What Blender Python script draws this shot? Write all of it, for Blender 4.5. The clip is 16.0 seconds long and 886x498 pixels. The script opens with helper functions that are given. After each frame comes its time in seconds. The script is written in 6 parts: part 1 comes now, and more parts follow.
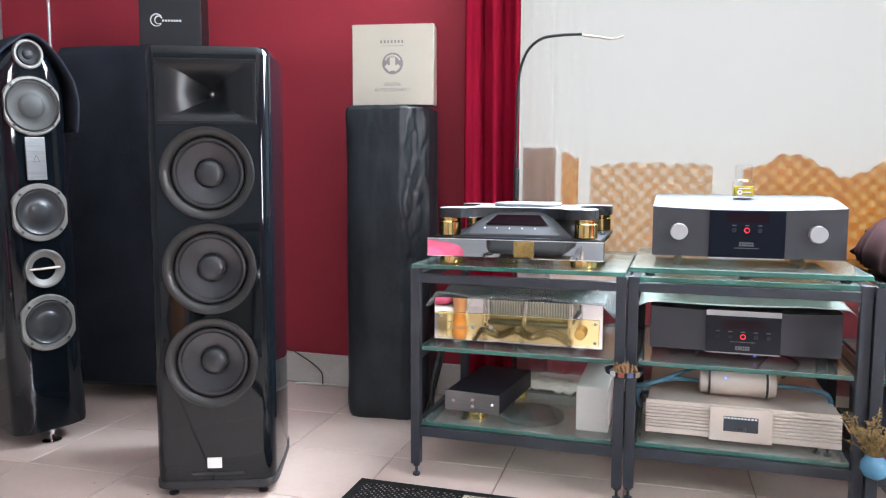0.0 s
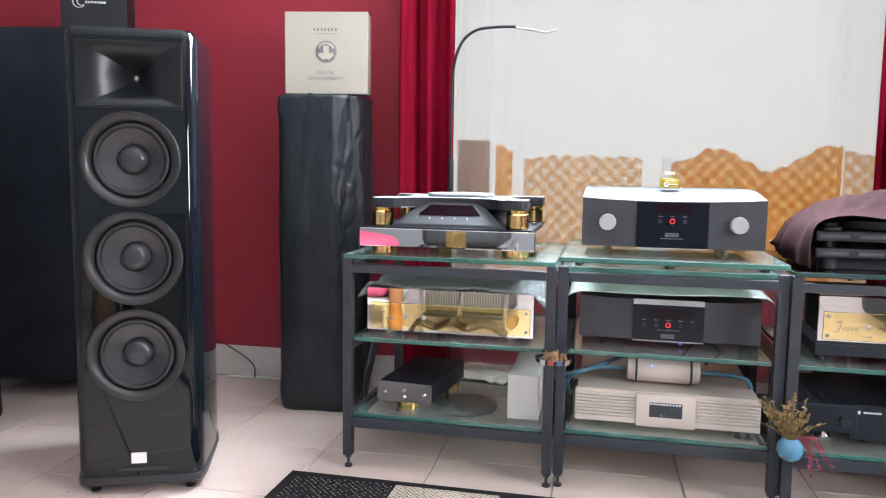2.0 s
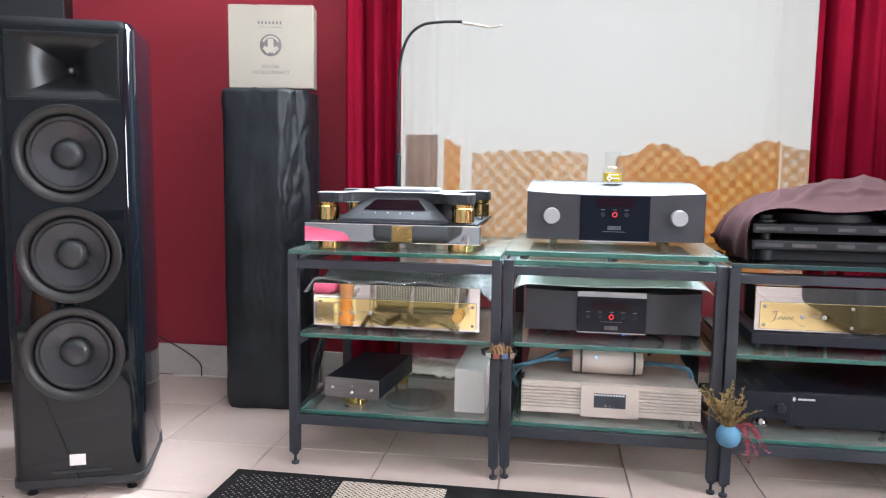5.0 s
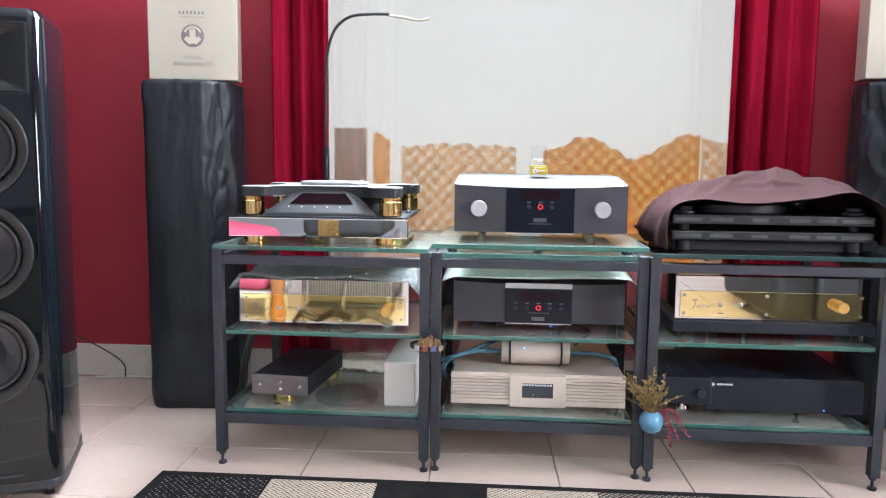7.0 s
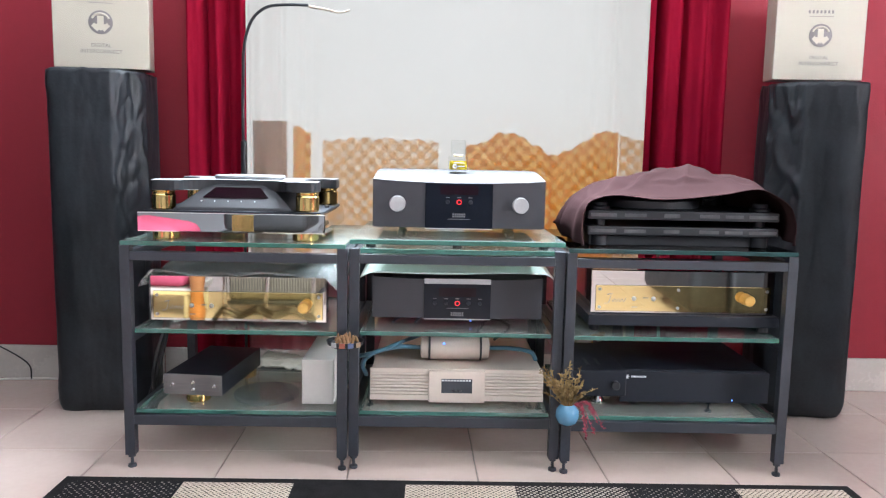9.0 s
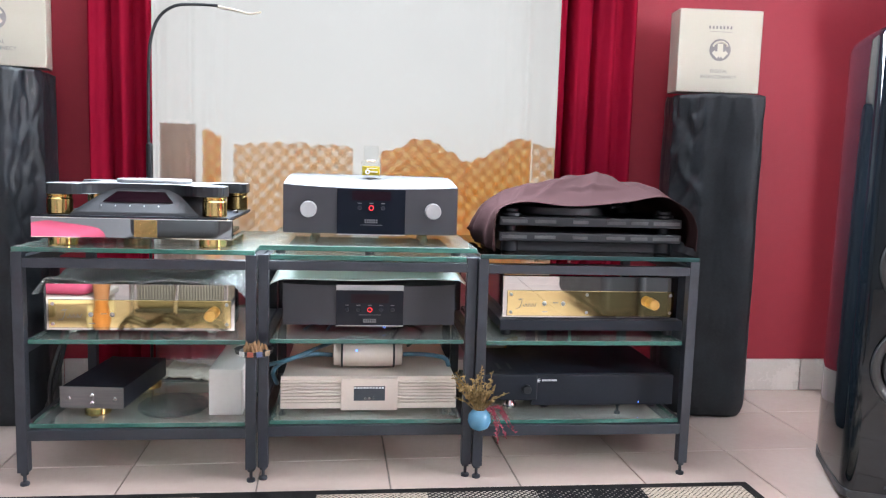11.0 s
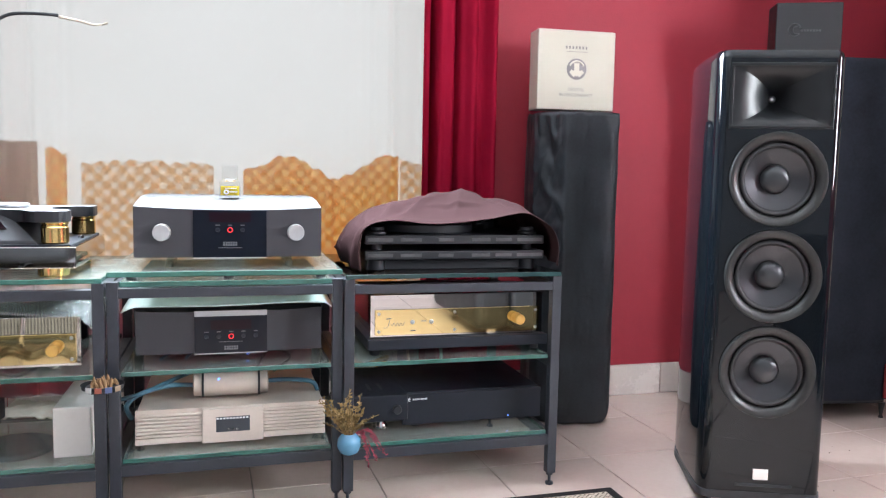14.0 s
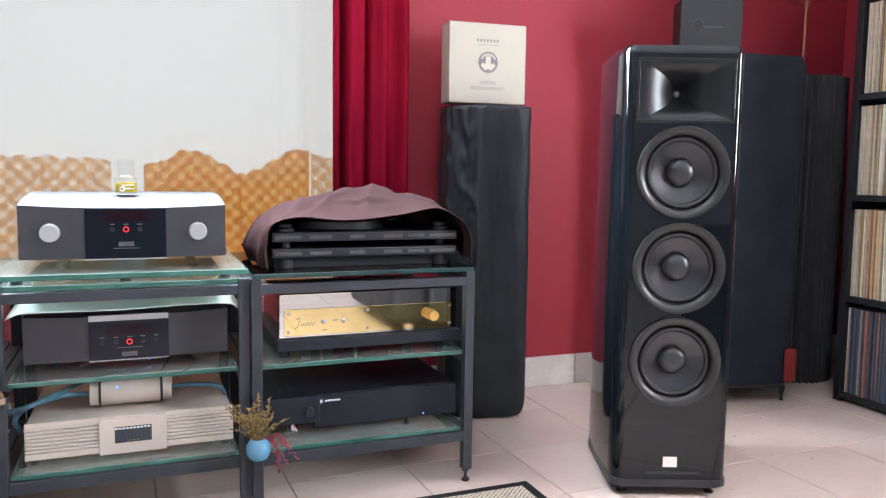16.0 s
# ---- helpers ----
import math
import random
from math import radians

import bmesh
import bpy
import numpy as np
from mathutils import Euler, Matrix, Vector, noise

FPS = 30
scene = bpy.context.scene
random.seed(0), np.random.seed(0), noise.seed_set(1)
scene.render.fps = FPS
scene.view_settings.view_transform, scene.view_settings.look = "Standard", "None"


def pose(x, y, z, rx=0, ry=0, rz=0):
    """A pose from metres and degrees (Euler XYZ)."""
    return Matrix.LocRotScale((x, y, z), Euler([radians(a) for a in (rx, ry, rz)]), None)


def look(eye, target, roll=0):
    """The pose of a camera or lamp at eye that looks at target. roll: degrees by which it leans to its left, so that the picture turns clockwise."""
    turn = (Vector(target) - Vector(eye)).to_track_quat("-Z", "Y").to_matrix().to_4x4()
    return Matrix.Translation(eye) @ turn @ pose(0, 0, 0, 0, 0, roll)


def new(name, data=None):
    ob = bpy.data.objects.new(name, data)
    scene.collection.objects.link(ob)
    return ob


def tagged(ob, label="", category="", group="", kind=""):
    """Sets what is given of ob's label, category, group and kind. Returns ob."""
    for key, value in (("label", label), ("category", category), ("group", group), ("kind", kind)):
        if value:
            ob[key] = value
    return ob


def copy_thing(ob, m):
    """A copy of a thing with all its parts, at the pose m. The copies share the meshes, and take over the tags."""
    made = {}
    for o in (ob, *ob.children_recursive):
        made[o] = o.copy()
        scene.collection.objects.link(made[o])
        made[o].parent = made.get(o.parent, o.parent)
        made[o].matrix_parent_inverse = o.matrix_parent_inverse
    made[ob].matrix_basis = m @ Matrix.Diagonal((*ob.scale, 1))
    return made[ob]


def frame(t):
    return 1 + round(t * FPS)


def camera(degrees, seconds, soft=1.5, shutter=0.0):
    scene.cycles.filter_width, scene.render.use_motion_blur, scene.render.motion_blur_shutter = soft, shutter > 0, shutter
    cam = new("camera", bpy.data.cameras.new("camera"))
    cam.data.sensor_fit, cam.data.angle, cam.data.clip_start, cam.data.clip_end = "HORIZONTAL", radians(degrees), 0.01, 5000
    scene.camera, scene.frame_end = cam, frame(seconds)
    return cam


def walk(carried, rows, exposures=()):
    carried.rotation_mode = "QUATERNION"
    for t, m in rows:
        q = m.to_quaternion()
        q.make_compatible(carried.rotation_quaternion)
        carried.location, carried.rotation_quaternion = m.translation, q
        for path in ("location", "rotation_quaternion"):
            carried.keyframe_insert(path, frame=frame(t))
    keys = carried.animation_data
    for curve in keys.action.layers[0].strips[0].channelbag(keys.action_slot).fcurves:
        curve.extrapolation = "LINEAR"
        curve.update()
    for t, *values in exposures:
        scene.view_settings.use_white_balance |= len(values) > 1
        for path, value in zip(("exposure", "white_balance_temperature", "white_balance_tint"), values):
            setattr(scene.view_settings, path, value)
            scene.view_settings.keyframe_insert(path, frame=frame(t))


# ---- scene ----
cam = camera(60.5, 16.0, soft=1.2)
PATH = [
    (0, (-0.161, -1.885, 0.812), (-0.746, 0.018, 0.616), 0.2),
    (0.5, (-0.156, -1.882, 0.808), (-0.703, 0.031, 0.611), 0.4),
    (1, (-0.151, -1.88, 0.808), (-0.66, 0.043, 0.604), 0.5),
    (1.5, (-0.145, -1.878, 0.806), (-0.617, 0.054, 0.597), 0.6),
    (2, (-0.143, -1.877, 0.801), (-0.575, 0.065, 0.591), 0.8),
    (2.5, (-0.136, -1.875, 0.8), (-0.54, 0.072, 0.589), 0.8),
    (3, (-0.131, -1.875, 0.798), (-0.519, 0.076, 0.589), 0.8),
    (3.5, (-0.133, -1.876, 0.799), (-0.507, 0.078, 0.589), 0.8),
    (4, (-0.129, -1.875, 0.798), (-0.493, 0.08, 0.587), 0.8),
    (6.5, (-0.1, -1.87, 0.793), (-0.298, 0.107, 0.565), 0.6),
    (7, (-0.094, -1.868, 0.793), (-0.248, 0.113, 0.563), 0.6),
    (7.5, (-0.086, -1.863, 0.79), (-0.198, 0.121, 0.56), 0.6),
    (8, (-0.078, -1.859, 0.788), (-0.145, 0.126, 0.557), 0.7),
    (8.5, (-0.068, -1.855, 0.793), (-0.09, 0.131, 0.552), 0.9),
    (11, (-0.036, -1.848, 0.792), (0.193, 0.127, 0.573), 1.7),
    (11.5, (-0.03, -1.843, 0.793), (0.258, 0.125, 0.588), 1.8),
    (12, (-0.025, -1.842, 0.796), (0.32, 0.118, 0.602), 1.9),
    (12.5, (-0.019, -1.839, 0.797), (0.379, 0.112, 0.613), 1.8),
    (13, (-0.015, -1.836, 0.8), (0.434, 0.105, 0.623), 1.7),
    (13.5, (-0.004, -1.833, 0.803), (0.488, 0.097, 0.628), 1.4),
    (14, (0.003, -1.829, 0.809), (0.541, 0.088, 0.629), 1.1),
    (14.5, (0.01, -1.823, 0.809), (0.597, 0.08, 0.626), 0.8),
    (15, (0.018, -1.815, 0.813), (0.658, 0.07, 0.622), 0.7),
    (15.5, (0.026, -1.805, 0.812), (0.718, 0.061, 0.619), 0.7),
    (16, (0.035, -1.801, 0.815), (0.771, 0.048, 0.619), 0.8),
]
walk(cam, [(t, look(eye, target, roll)) for t, eye, target, roll in PATH])

# ---- world and daylight ----
world = bpy.data.worlds.new("sky")
scene.world = world
world.use_nodes = True
wn = world.node_tree
sky = wn.nodes.new("ShaderNodeTexSky")
sky.sky_type = "NISHITA"
sky.sun_disc = False
sky.sun_elevation, sky.sun_rotation = radians(48), radians(20)
wn.links.new(sky.outputs[0], wn.nodes["Background"].inputs[0])
wn.nodes["Background"].inputs[1].default_value = 0.12
FRONT_SKY, SIDE_SKY = 0.815, 66.0
# the upper part of the front window, standing in for the sky's light
lamp = new("window_daylight", bpy.data.lights.new("window_daylight", "AREA"))
lamp.data.shape, lamp.data.size, lamp.data.size_y, lamp.data.energy, lamp.data.color = "RECTANGLE", 1.22, 0.80, 368.0, (0.87, 0.99, 1.12)
lamp.data.spread = radians(156)
lamp.matrix_basis = look((-0.03, 0.60, 1.85), (-0.03, 0.0, 1.78))
scene.view_settings.exposure = 0.0


# ---- materials ----
def mat(name, color, rough=0.5, metal=0.0, vary=0.12, scale=8.0, bump=0.0, bump_scale=120.0, coat=0.0,
        second=None, stain=0.0, rough_vary=0.1, spec=0.5, stretch=None, ior=1.5):
    """A principled surface with colour that varies at two scales, and fine relief."""
    m = bpy.data.materials.new(name)
    m.use_nodes = True
    nt = m.node_tree
    b = nt.nodes["Principled BSDF"]
    tc = nt.nodes.new("ShaderNodeTexCoord")
    src = tc.outputs["Object"]
    if stretch:
        mp = nt.nodes.new("ShaderNodeMapping")
        mp.inputs["Scale"].default_value = stretch
        nt.links.new(src, mp.inputs[0])
        src = mp.outputs[0]
    n1 = nt.nodes.new("ShaderNodeTexNoise")
    n1.inputs["Scale"].default_value, n1.inputs["Detail"].default_value = scale, 5
    n2 = nt.nodes.new("ShaderNodeTexNoise")
    n2.inputs["Scale"].default_value, n2.inputs["Detail"].default_value = scale * 14, 3
    nt.links.new(src, n1.inputs[0]), nt.links.new(src, n2.inputs[0])
    add = nt.nodes.new("ShaderNodeMath")
    add.operation = "MULTIPLY_ADD"
    add.inputs[1].default_value = 0.35
    nt.links.new(n2.outputs[0], add.inputs[0]), nt.links.new(n1.outputs[0], add.inputs[2])
    ramp = nt.nodes.new("ShaderNodeValToRGB")
    c = Vector(color[:3])
    d = Vector((second or [v * (1 - vary * 1.6) for v in c])[:3])
    ramp.color_ramp.elements[0].position, ramp.color_ramp.elements[1].position = 0.45, 0.9
    ramp.color_ramp.elements[0].color = (*d, 1)
    ramp.color_ramp.elements[1].color = (*[min(1, v * (1 + vary)) for v in c], 1)
    nt.links.new(add.outputs[0], ramp.inputs[0])
    nt.links.new(ramp.outputs[0], b.inputs["Base Color"])
    rr = nt.nodes.new("ShaderNodeMapRange")
    rr.inputs["From Min"].default_value, rr.inputs["From Max"].default_value = 0.4, 0.9
    rr.inputs["To Min"].default_value = max(0.015, rough * (1 - rough_vary))
    rr.inputs["To Max"].default_value = min(1, rough * (1 + rough_vary * 2))
    nt.links.new(add.outputs[0], rr.inputs[0]), nt.links.new(rr.outputs[0], b.inputs["Roughness"])
    b.inputs["Metallic"].default_value = metal
    b.inputs["IOR"].default_value = ior
    b.inputs["Specular IOR Level"].default_value = spec
    b.inputs["Coat Weight"].default_value = coat
    b.inputs["Coat Roughness"].default_value = 0.03
    if bump:
        n3 = nt.nodes.new("ShaderNodeTexNoise")
        n3.inputs["Scale"].default_value, n3.inputs["Detail"].default_value = bump_scale, 4
        nt.links.new(src, n3.inputs[0])
        bp = nt.nodes.new("ShaderNodeBump")
        bp.inputs["Strength"].default_value, bp.inputs["Distance"].default_value = bump, 0.002
        nt.links.new(n3.outputs[0], bp.inputs["Height"]), nt.links.new(bp.outputs[0], b.inputs["Normal"])
    return m


def cloth(name, color, see=0.0, glow=0.5, vary=0.15, weave=900.0, folds=6.0):
    """Woven cloth that lets light through: see is its open part, glow the share scattered to the far side."""
    m = bpy.data.materials.new(name)
    m.use_nodes = True
    nt = m.node_tree
    out = nt.nodes["Material Output"]
    nt.nodes.remove(nt.nodes["Principled BSDF"])
    tc = nt.nodes.new("ShaderNodeTexCoord")
    n1 = nt.nodes.new("ShaderNodeTexNoise")
    n1.inputs["Scale"].default_value = folds
    nt.links.new(tc.outputs["Object"], n1.inputs[0])
    ramp = nt.nodes.new("ShaderNodeValToRGB")
    ramp.color_ramp.elements[0].color = (*[v * (1 - vary) for v in color], 1)
    ramp.color_ramp.elements[1].color = (*[min(1, v * (1 + vary)) for v in color], 1)
    nt.links.new(n1.outputs[0], ramp.inputs[0])
    n3 = nt.nodes.new("ShaderNodeTexNoise")
    n3.inputs["Scale"].default_value = weave
    nt.links.new(tc.outputs["Object"], n3.inputs[0])
    bp = nt.nodes.new("ShaderNodeBump")
    bp.inputs["Strength"].default_value, bp.inputs["Distance"].default_value = 0.4, 0.001
    nt.links.new(n3.outputs[0], bp.inputs["Height"])
    dif, tra, mix = nt.nodes.new("ShaderNodeBsdfDiffuse"), nt.nodes.new("ShaderNodeBsdfTranslucent"), nt.nodes.new("ShaderNodeMixShader")
    for s in (dif, tra):
        nt.links.new(ramp.outputs[0], s.inputs[0]), nt.links.new(bp.outputs[0], s.inputs["Normal"])
    mix.inputs[0].default_value = glow
    nt.links.new(dif.outputs[0], mix.inputs[1]), nt.links.new(tra.outputs[0], mix.inputs[2])
    last = mix
    if see:
        tr, m2 = nt.nodes.new("ShaderNodeBsdfTransparent"), nt.nodes.new("ShaderNodeMixShader")
        m2.inputs[0].default_value = see
        nt.links.new(mix.outputs[0], m2.inputs[1]), nt.links.new(tr.outputs[0], m2.inputs[2])
        last = m2
    nt.links.new(last.outputs[0], out.inputs[0])
    return m


def voile(name, color):
    """Fine open weave: some light passes straight, some is softened by the threads, some glows in them."""
    m = cloth(name, color, 0.74, 0.85, 0.03, 1200, 5)
    nt = m.node_tree
    out = nt.nodes["Material Output"]
    last = out.inputs[0].links[0].from_socket
    rf, mx = nt.nodes.new("ShaderNodeBsdfRefraction"), nt.nodes.new("ShaderNodeMixShader")
    rf.inputs["Roughness"].default_value, rf.inputs["IOR"].default_value = 0.40, 1.27
    mx.inputs[0].default_value = 0.08
    nt.links.new(last, mx.inputs[1]), nt.links.new(rf.outputs[0], mx.inputs[2])
    nt.links.new(mx.outputs[0], out.inputs[0])
    return m


def pane(name, tint, rough=0.01, dust=None, dusty=0.0):
    """Thin clear glass: it passes tinted light, and the angle drives its gloss. dust: a fine film of that colour."""
    m = bpy.data.materials.new(name)
    m.use_nodes = True
    nt = m.node_tree
    nt.nodes.remove(nt.nodes["Principled BSDF"])
    tr, gl, mix, lw = (nt.nodes.new("ShaderNode" + n) for n in ("BsdfTransparent", "BsdfGlossy", "MixShader", "LayerWeight"))
    tr.inputs[0].default_value = (*tint, 1)
    gl.inputs["Roughness"].default_value = rough
    lw.inputs["Blend"].default_value = 0.5
    pw, ma = nt.nodes.new("ShaderNodeMath"), nt.nodes.new("ShaderNodeMath")
    pw.operation, pw.inputs[1].default_value = "POWER", 5.0
    ma.operation, ma.inputs[1].default_value, ma.inputs[2].default_value = "MULTIPLY_ADD", 0.9, 0.04
    nt.links.new(lw.outputs["Facing"], pw.inputs[0]), nt.links.new(pw.outputs[0], ma.inputs[0])
    nt.links.new(ma.outputs[0], mix.inputs[0])
    nt.links.new(tr.outputs[0], mix.inputs[1]), nt.links.new(gl.outputs[0], mix.inputs[2])
    last = mix
    if dust:
        df, add, tc, nz, mr = (nt.nodes.new("ShaderNode" + n) for n in ("BsdfDiffuse", "MixShader", "TexCoord", "TexNoise", "MapRange"))
        df.inputs[0].default_value = (*dust, 1)
        nz.inputs["Scale"].default_value, nz.inputs["Detail"].default_value = 7, 6
        mr.inputs["To Min"].default_value, mr.inputs["To Max"].default_value = dusty * 0.5, dusty * 1.5
        nt.links.new(tc.outputs["Object"], nz.inputs[0]), nt.links.new(nz.outputs[0], mr.inputs[0]), nt.links.new(mr.outputs[0], add.inputs[0])
        nt.links.new(mix.outputs[0], add.inputs[1]), nt.links.new(df.outputs[0], add.inputs[2])
        last = add
    nt.links.new(last.outputs[0], nt.nodes["Material Output"].inputs[0])
    return m


def light_mat(name, color, strength):
    m = bpy.data.materials.new(name)
    m.use_nodes = True
    b = m.node_tree.nodes["Principled BSDF"]
    b.inputs["Base Color"].default_value = (0, 0, 0, 1)
    b.inputs["Emission Color"].default_value = (*color, 1)
    b.inputs["Emission Strength"].default_value = strength
    return m


def pieces(m, amount=0.12):
    """Makes alike pieces differ a little in tone."""
    nt = m.node_tree
    b = nt.nodes["Principled BSDF"]
    old = b.inputs["Base Color"].links[0].from_socket
    oi, hs, mr = nt.nodes.new("ShaderNodeObjectInfo"), nt.nodes.new("ShaderNodeHueSaturation"), nt.nodes.new("ShaderNodeMapRange")
    mr.inputs["To Min"].default_value, mr.inputs["To Max"].default_value = 1 - amount, 1 + amount
    nt.links.new(oi.outputs["Random"], mr.inputs[0]), nt.links.new(mr.outputs[0], hs.inputs["Value"])
    nt.links.new(old, hs.inputs["Color"]), nt.links.new(hs.outputs[0], b.inputs["Base Color"])
    return m


RED_WALL = mat("red wall paint", (0.315, 0.027, 0.044), 0.55, vary=0.06, scale=2.2, bump=0.25, bump_scale=160, spec=0.28)
CREAM_WALL = mat("grey wall paint", (0.20, 0.20, 0.21), 0.7, vary=0.05, scale=2, bump=0.2)
WHITE_PAINT = mat("white ceiling paint", (0.8, 0.79, 0.77), 0.8, vary=0.03, scale=2, bump=0.2)
TILE = pieces(mat("pale glazed floor tile", (0.575, 0.465, 0.415), 0.24, vary=0.03, scale=4, second=(0.535, 0.43, 0.38), rough_vary=0.06), 0.03)
GROUT = mat("grey grout", (0.26, 0.23, 0.21), 0.9, scale=20, bump=0.4)
SKIRT = mat("glazed cream skirting", (0.62, 0.58, 0.54), 0.2, vary=0.05, scale=6, rough_vary=0.3)
GLOSS = mat("black piano lacquer", (0.0038, 0.0056, 0.0078), 0.035, vary=0.2, scale=3, rough_vary=0.3, spec=0.33)
SATIN = mat("satin black plastic", (0.014, 0.016, 0.020), 0.40, vary=0.15, scale=10, bump=0.05, bump_scale=400)
HORN = mat("matt black horn plastic", (0.0085, 0.0095, 0.011), 0.30, vary=0.1, scale=8, bump=0.03, bump_scale=500, spec=0.34)
RING = mat("dark grey driver ring", (0.018, 0.0178, 0.0178), 0.36, vary=0.12, scale=10, bump=0.1, bump_scale=300)
RUBBER = mat("black rubber surround", (0.014, 0.014, 0.016), 0.5, vary=0.15, scale=14, bump=0.08)
CONE = mat("dark anodised cone", (0.058, 0.059, 0.064), 0.33, metal=0.8, vary=0.03, scale=14, rough_vary=0.03)
POWDER = mat("black powder-coated steel", (0.027, 0.031, 0.041), 0.42, vary=0.2, scale=9, bump=0.3, bump_scale=500)
CHROME = mat("polished steel", (0.64, 0.63, 0.62), 0.02, metal=1, vary=0.04, scale=4, rough_vary=0.3)
STEEL = mat("brushed steel", (0.52, 0.53, 0.54), 0.3, metal=1, vary=0.1, scale=6, stretch=(2, 40, 40), bump=0.1, bump_scale=60)
GOLD = mat("polished gold plate", (0.80, 0.64, 0.31), 0.03, metal=1, vary=0.05, scale=5, rough_vary=0.6)
BRASS = mat("polished brass", (0.88, 0.62, 0.24), 0.14, metal=1, vary=0.08, scale=8, rough_vary=0.5)
KNOBBRASS = mat("satin brass", (0.80, 0.50, 0.16), 0.30, metal=0.9, vary=0.08, scale=12)
SILVER = mat("bead-blasted silver aluminium", (0.66, 0.57, 0.51), 0.45, metal=0.35, vary=0.05, scale=9, bump=0.06, bump_scale=700)
ANTHRA = mat("anthracite anodised aluminium", (0.046, 0.045, 0.053), 0.5, metal=0.25, vary=0.08, scale=9, bump=0.08, bump_scale=600)
TOPALU = mat("pale grey aluminium lid", (0.088, 0.089, 0.094), 0.42, metal=0.2, vary=0.05, scale=6, stretch=(3, 25, 25), rough_vary=0.3, spec=0.22)
LIDALU = mat("silver aluminium lid", (0.24, 0.245, 0.255), 0.45, metal=0.35, vary=0.05, scale=6, stretch=(3, 25, 25), rough_vary=0.3)
DARKALU = mat("dark brushed aluminium", (0.022, 0.0225, 0.026), 0.50, metal=0.4, vary=0.1, scale=6, stretch=(2, 40, 40))
SCREEN = mat("black display glass", (0.004, 0.006, 0.012), 0.06, vary=0.1, scale=4, spec=0.2)
REDSCREEN = mat("dark red display window", (0.010, 0.002, 0.005), 0.12, vary=0.1, scale=4, spec=0.15)
BLACKCASE = mat("black painted steel case", (0.011, 0.014, 0.022), 0.45, vary=0.15, scale=8, bump=0.2, bump_scale=700, spec=0.3)
VINYL = mat("black vinyl cover", (0.019, 0.0225, 0.028), 0.40, vary=0.35, scale=9, bump=0.6, bump_scale=38, rough_vary=0.25, spec=0.38)
FELT = mat("black cloth cover", (0.021, 0.024, 0.033), 0.9, vary=0.25, scale=6, bump=0.4, bump_scale=600, spec=0.1)
RIBBED = mat("dark ribbed foam", (0.036, 0.036, 0.040), 0.7, vary=0.3, scale=14, bump=0.4, bump_scale=200)
CARTON = mat("cream carton", (0.57, 0.52, 0.43), 0.35, vary=0.04, scale=5, bump=0.05)
WHITECARD = mat("white card", (0.74, 0.71, 0.68), 0.5, vary=0.04, scale=6)
PAPER = mat("white paper", (0.78, 0.75, 0.70), 0.8, vary=0.06, scale=8)
INK = mat("grey print", (0.24, 0.22, 0.22), 0.6, vary=0.1, scale=10)
DUSTCAP = mat("dark dust cap", (0.036, 0.038, 0.042), 0.33, metal=0.3, vary=0.1, scale=14)
RIM = mat("dull silver rim", (0.42, 0.42, 0.43), 0.38, metal=0.5, vary=0.08, scale=12, bump=0.05, bump_scale=500)
FLANGE = mat("satin silver flange", (0.20, 0.195, 0.185), 0.42, metal=0.4, vary=0.08, scale=12)
GREYCONE = mat("grey paper cone", (0.034, 0.035, 0.034), 0.55, vary=0.15, scale=14)
GUNMETAL = mat("gunmetal brushed steel", (0.17, 0.172, 0.175), 0.32, metal=0.9, vary=0.1, scale=6, stretch=(2, 40, 40), bump=0.1, bump_scale=60)
TRIM = mat("pale trim metal", (0.15, 0.15, 0.155), 0.35, metal=0.8, vary=0.2, scale=20)
COPPER = mat("worn copper", (0.42, 0.20, 0.13), 0.3, metal=0.9, vary=0.15, scale=20)
DIMINK = mat("dim print", (0.06, 0.06, 0.065), 0.5, vary=0.05, scale=10)
WHITEINK = mat("white print", (0.75, 0.76, 0.78), 0.5, vary=0.03, scale=10)
PALESHEET = mat("pale frosted plastic sheet", (0.50, 0.56, 0.53), 0.3, vary=0.06, scale=6)
BLACKBOX = mat("black linen box", (0.010, 0.011, 0.014), 0.5, vary=0.2, scale=10, bump=0.2, bump_scale=400)
GLASS = pane("greenish float glass", (0.90, 0.965, 0.94), 0.01, (0.70, 0.80, 0.75), 0.09)
CLEAR = pane("clear glass", (0.95, 0.96, 0.96))
WINDOWGLASS = pane("window glass", (0.97, 0.98, 0.98))
DARKGLASS = pane("smoked glass", (0.22, 0.25, 0.26))
EDGE = mat("green glass edge", (0.045, 0.165, 0.135), 0.12, vary=0.25, scale=9, rough_vary=0.4)
EDGE.node_tree.nodes["Principled BSDF"].inputs["Transmission Weight"].default_value = 0.35
BLUECABLE = mat("blue-grey cable sleeve", (0.06, 0.15, 0.21), 0.35, vary=0.2, scale=40, bump=0.3, bump_scale=300)
BLACKCABLE = mat("black cable", (0.012, 0.012, 0.014), 0.5, vary=0.1, scale=20)
YELLOW = mat("yellow cable sheath", (0.55, 0.30, 0.04), 0.5, vary=0.1, scale=20)
PURPLE = cloth("dusky purple cloth", (0.052, 0.029, 0.030), 0, 0.10, 0.18, 700, 9)
CURTAIN = cloth("crimson curtain cloth", (0.33, 0.010, 0.034), 0, 0.32, 0.2, 900, 5)
SHEER = voile("white sheer", (0.90, 0.90, 0.89))
FOAM = cloth("orange packing foam", (0.76, 0.25, 0.025), 0, 0.96, 0.10, 300, 14)
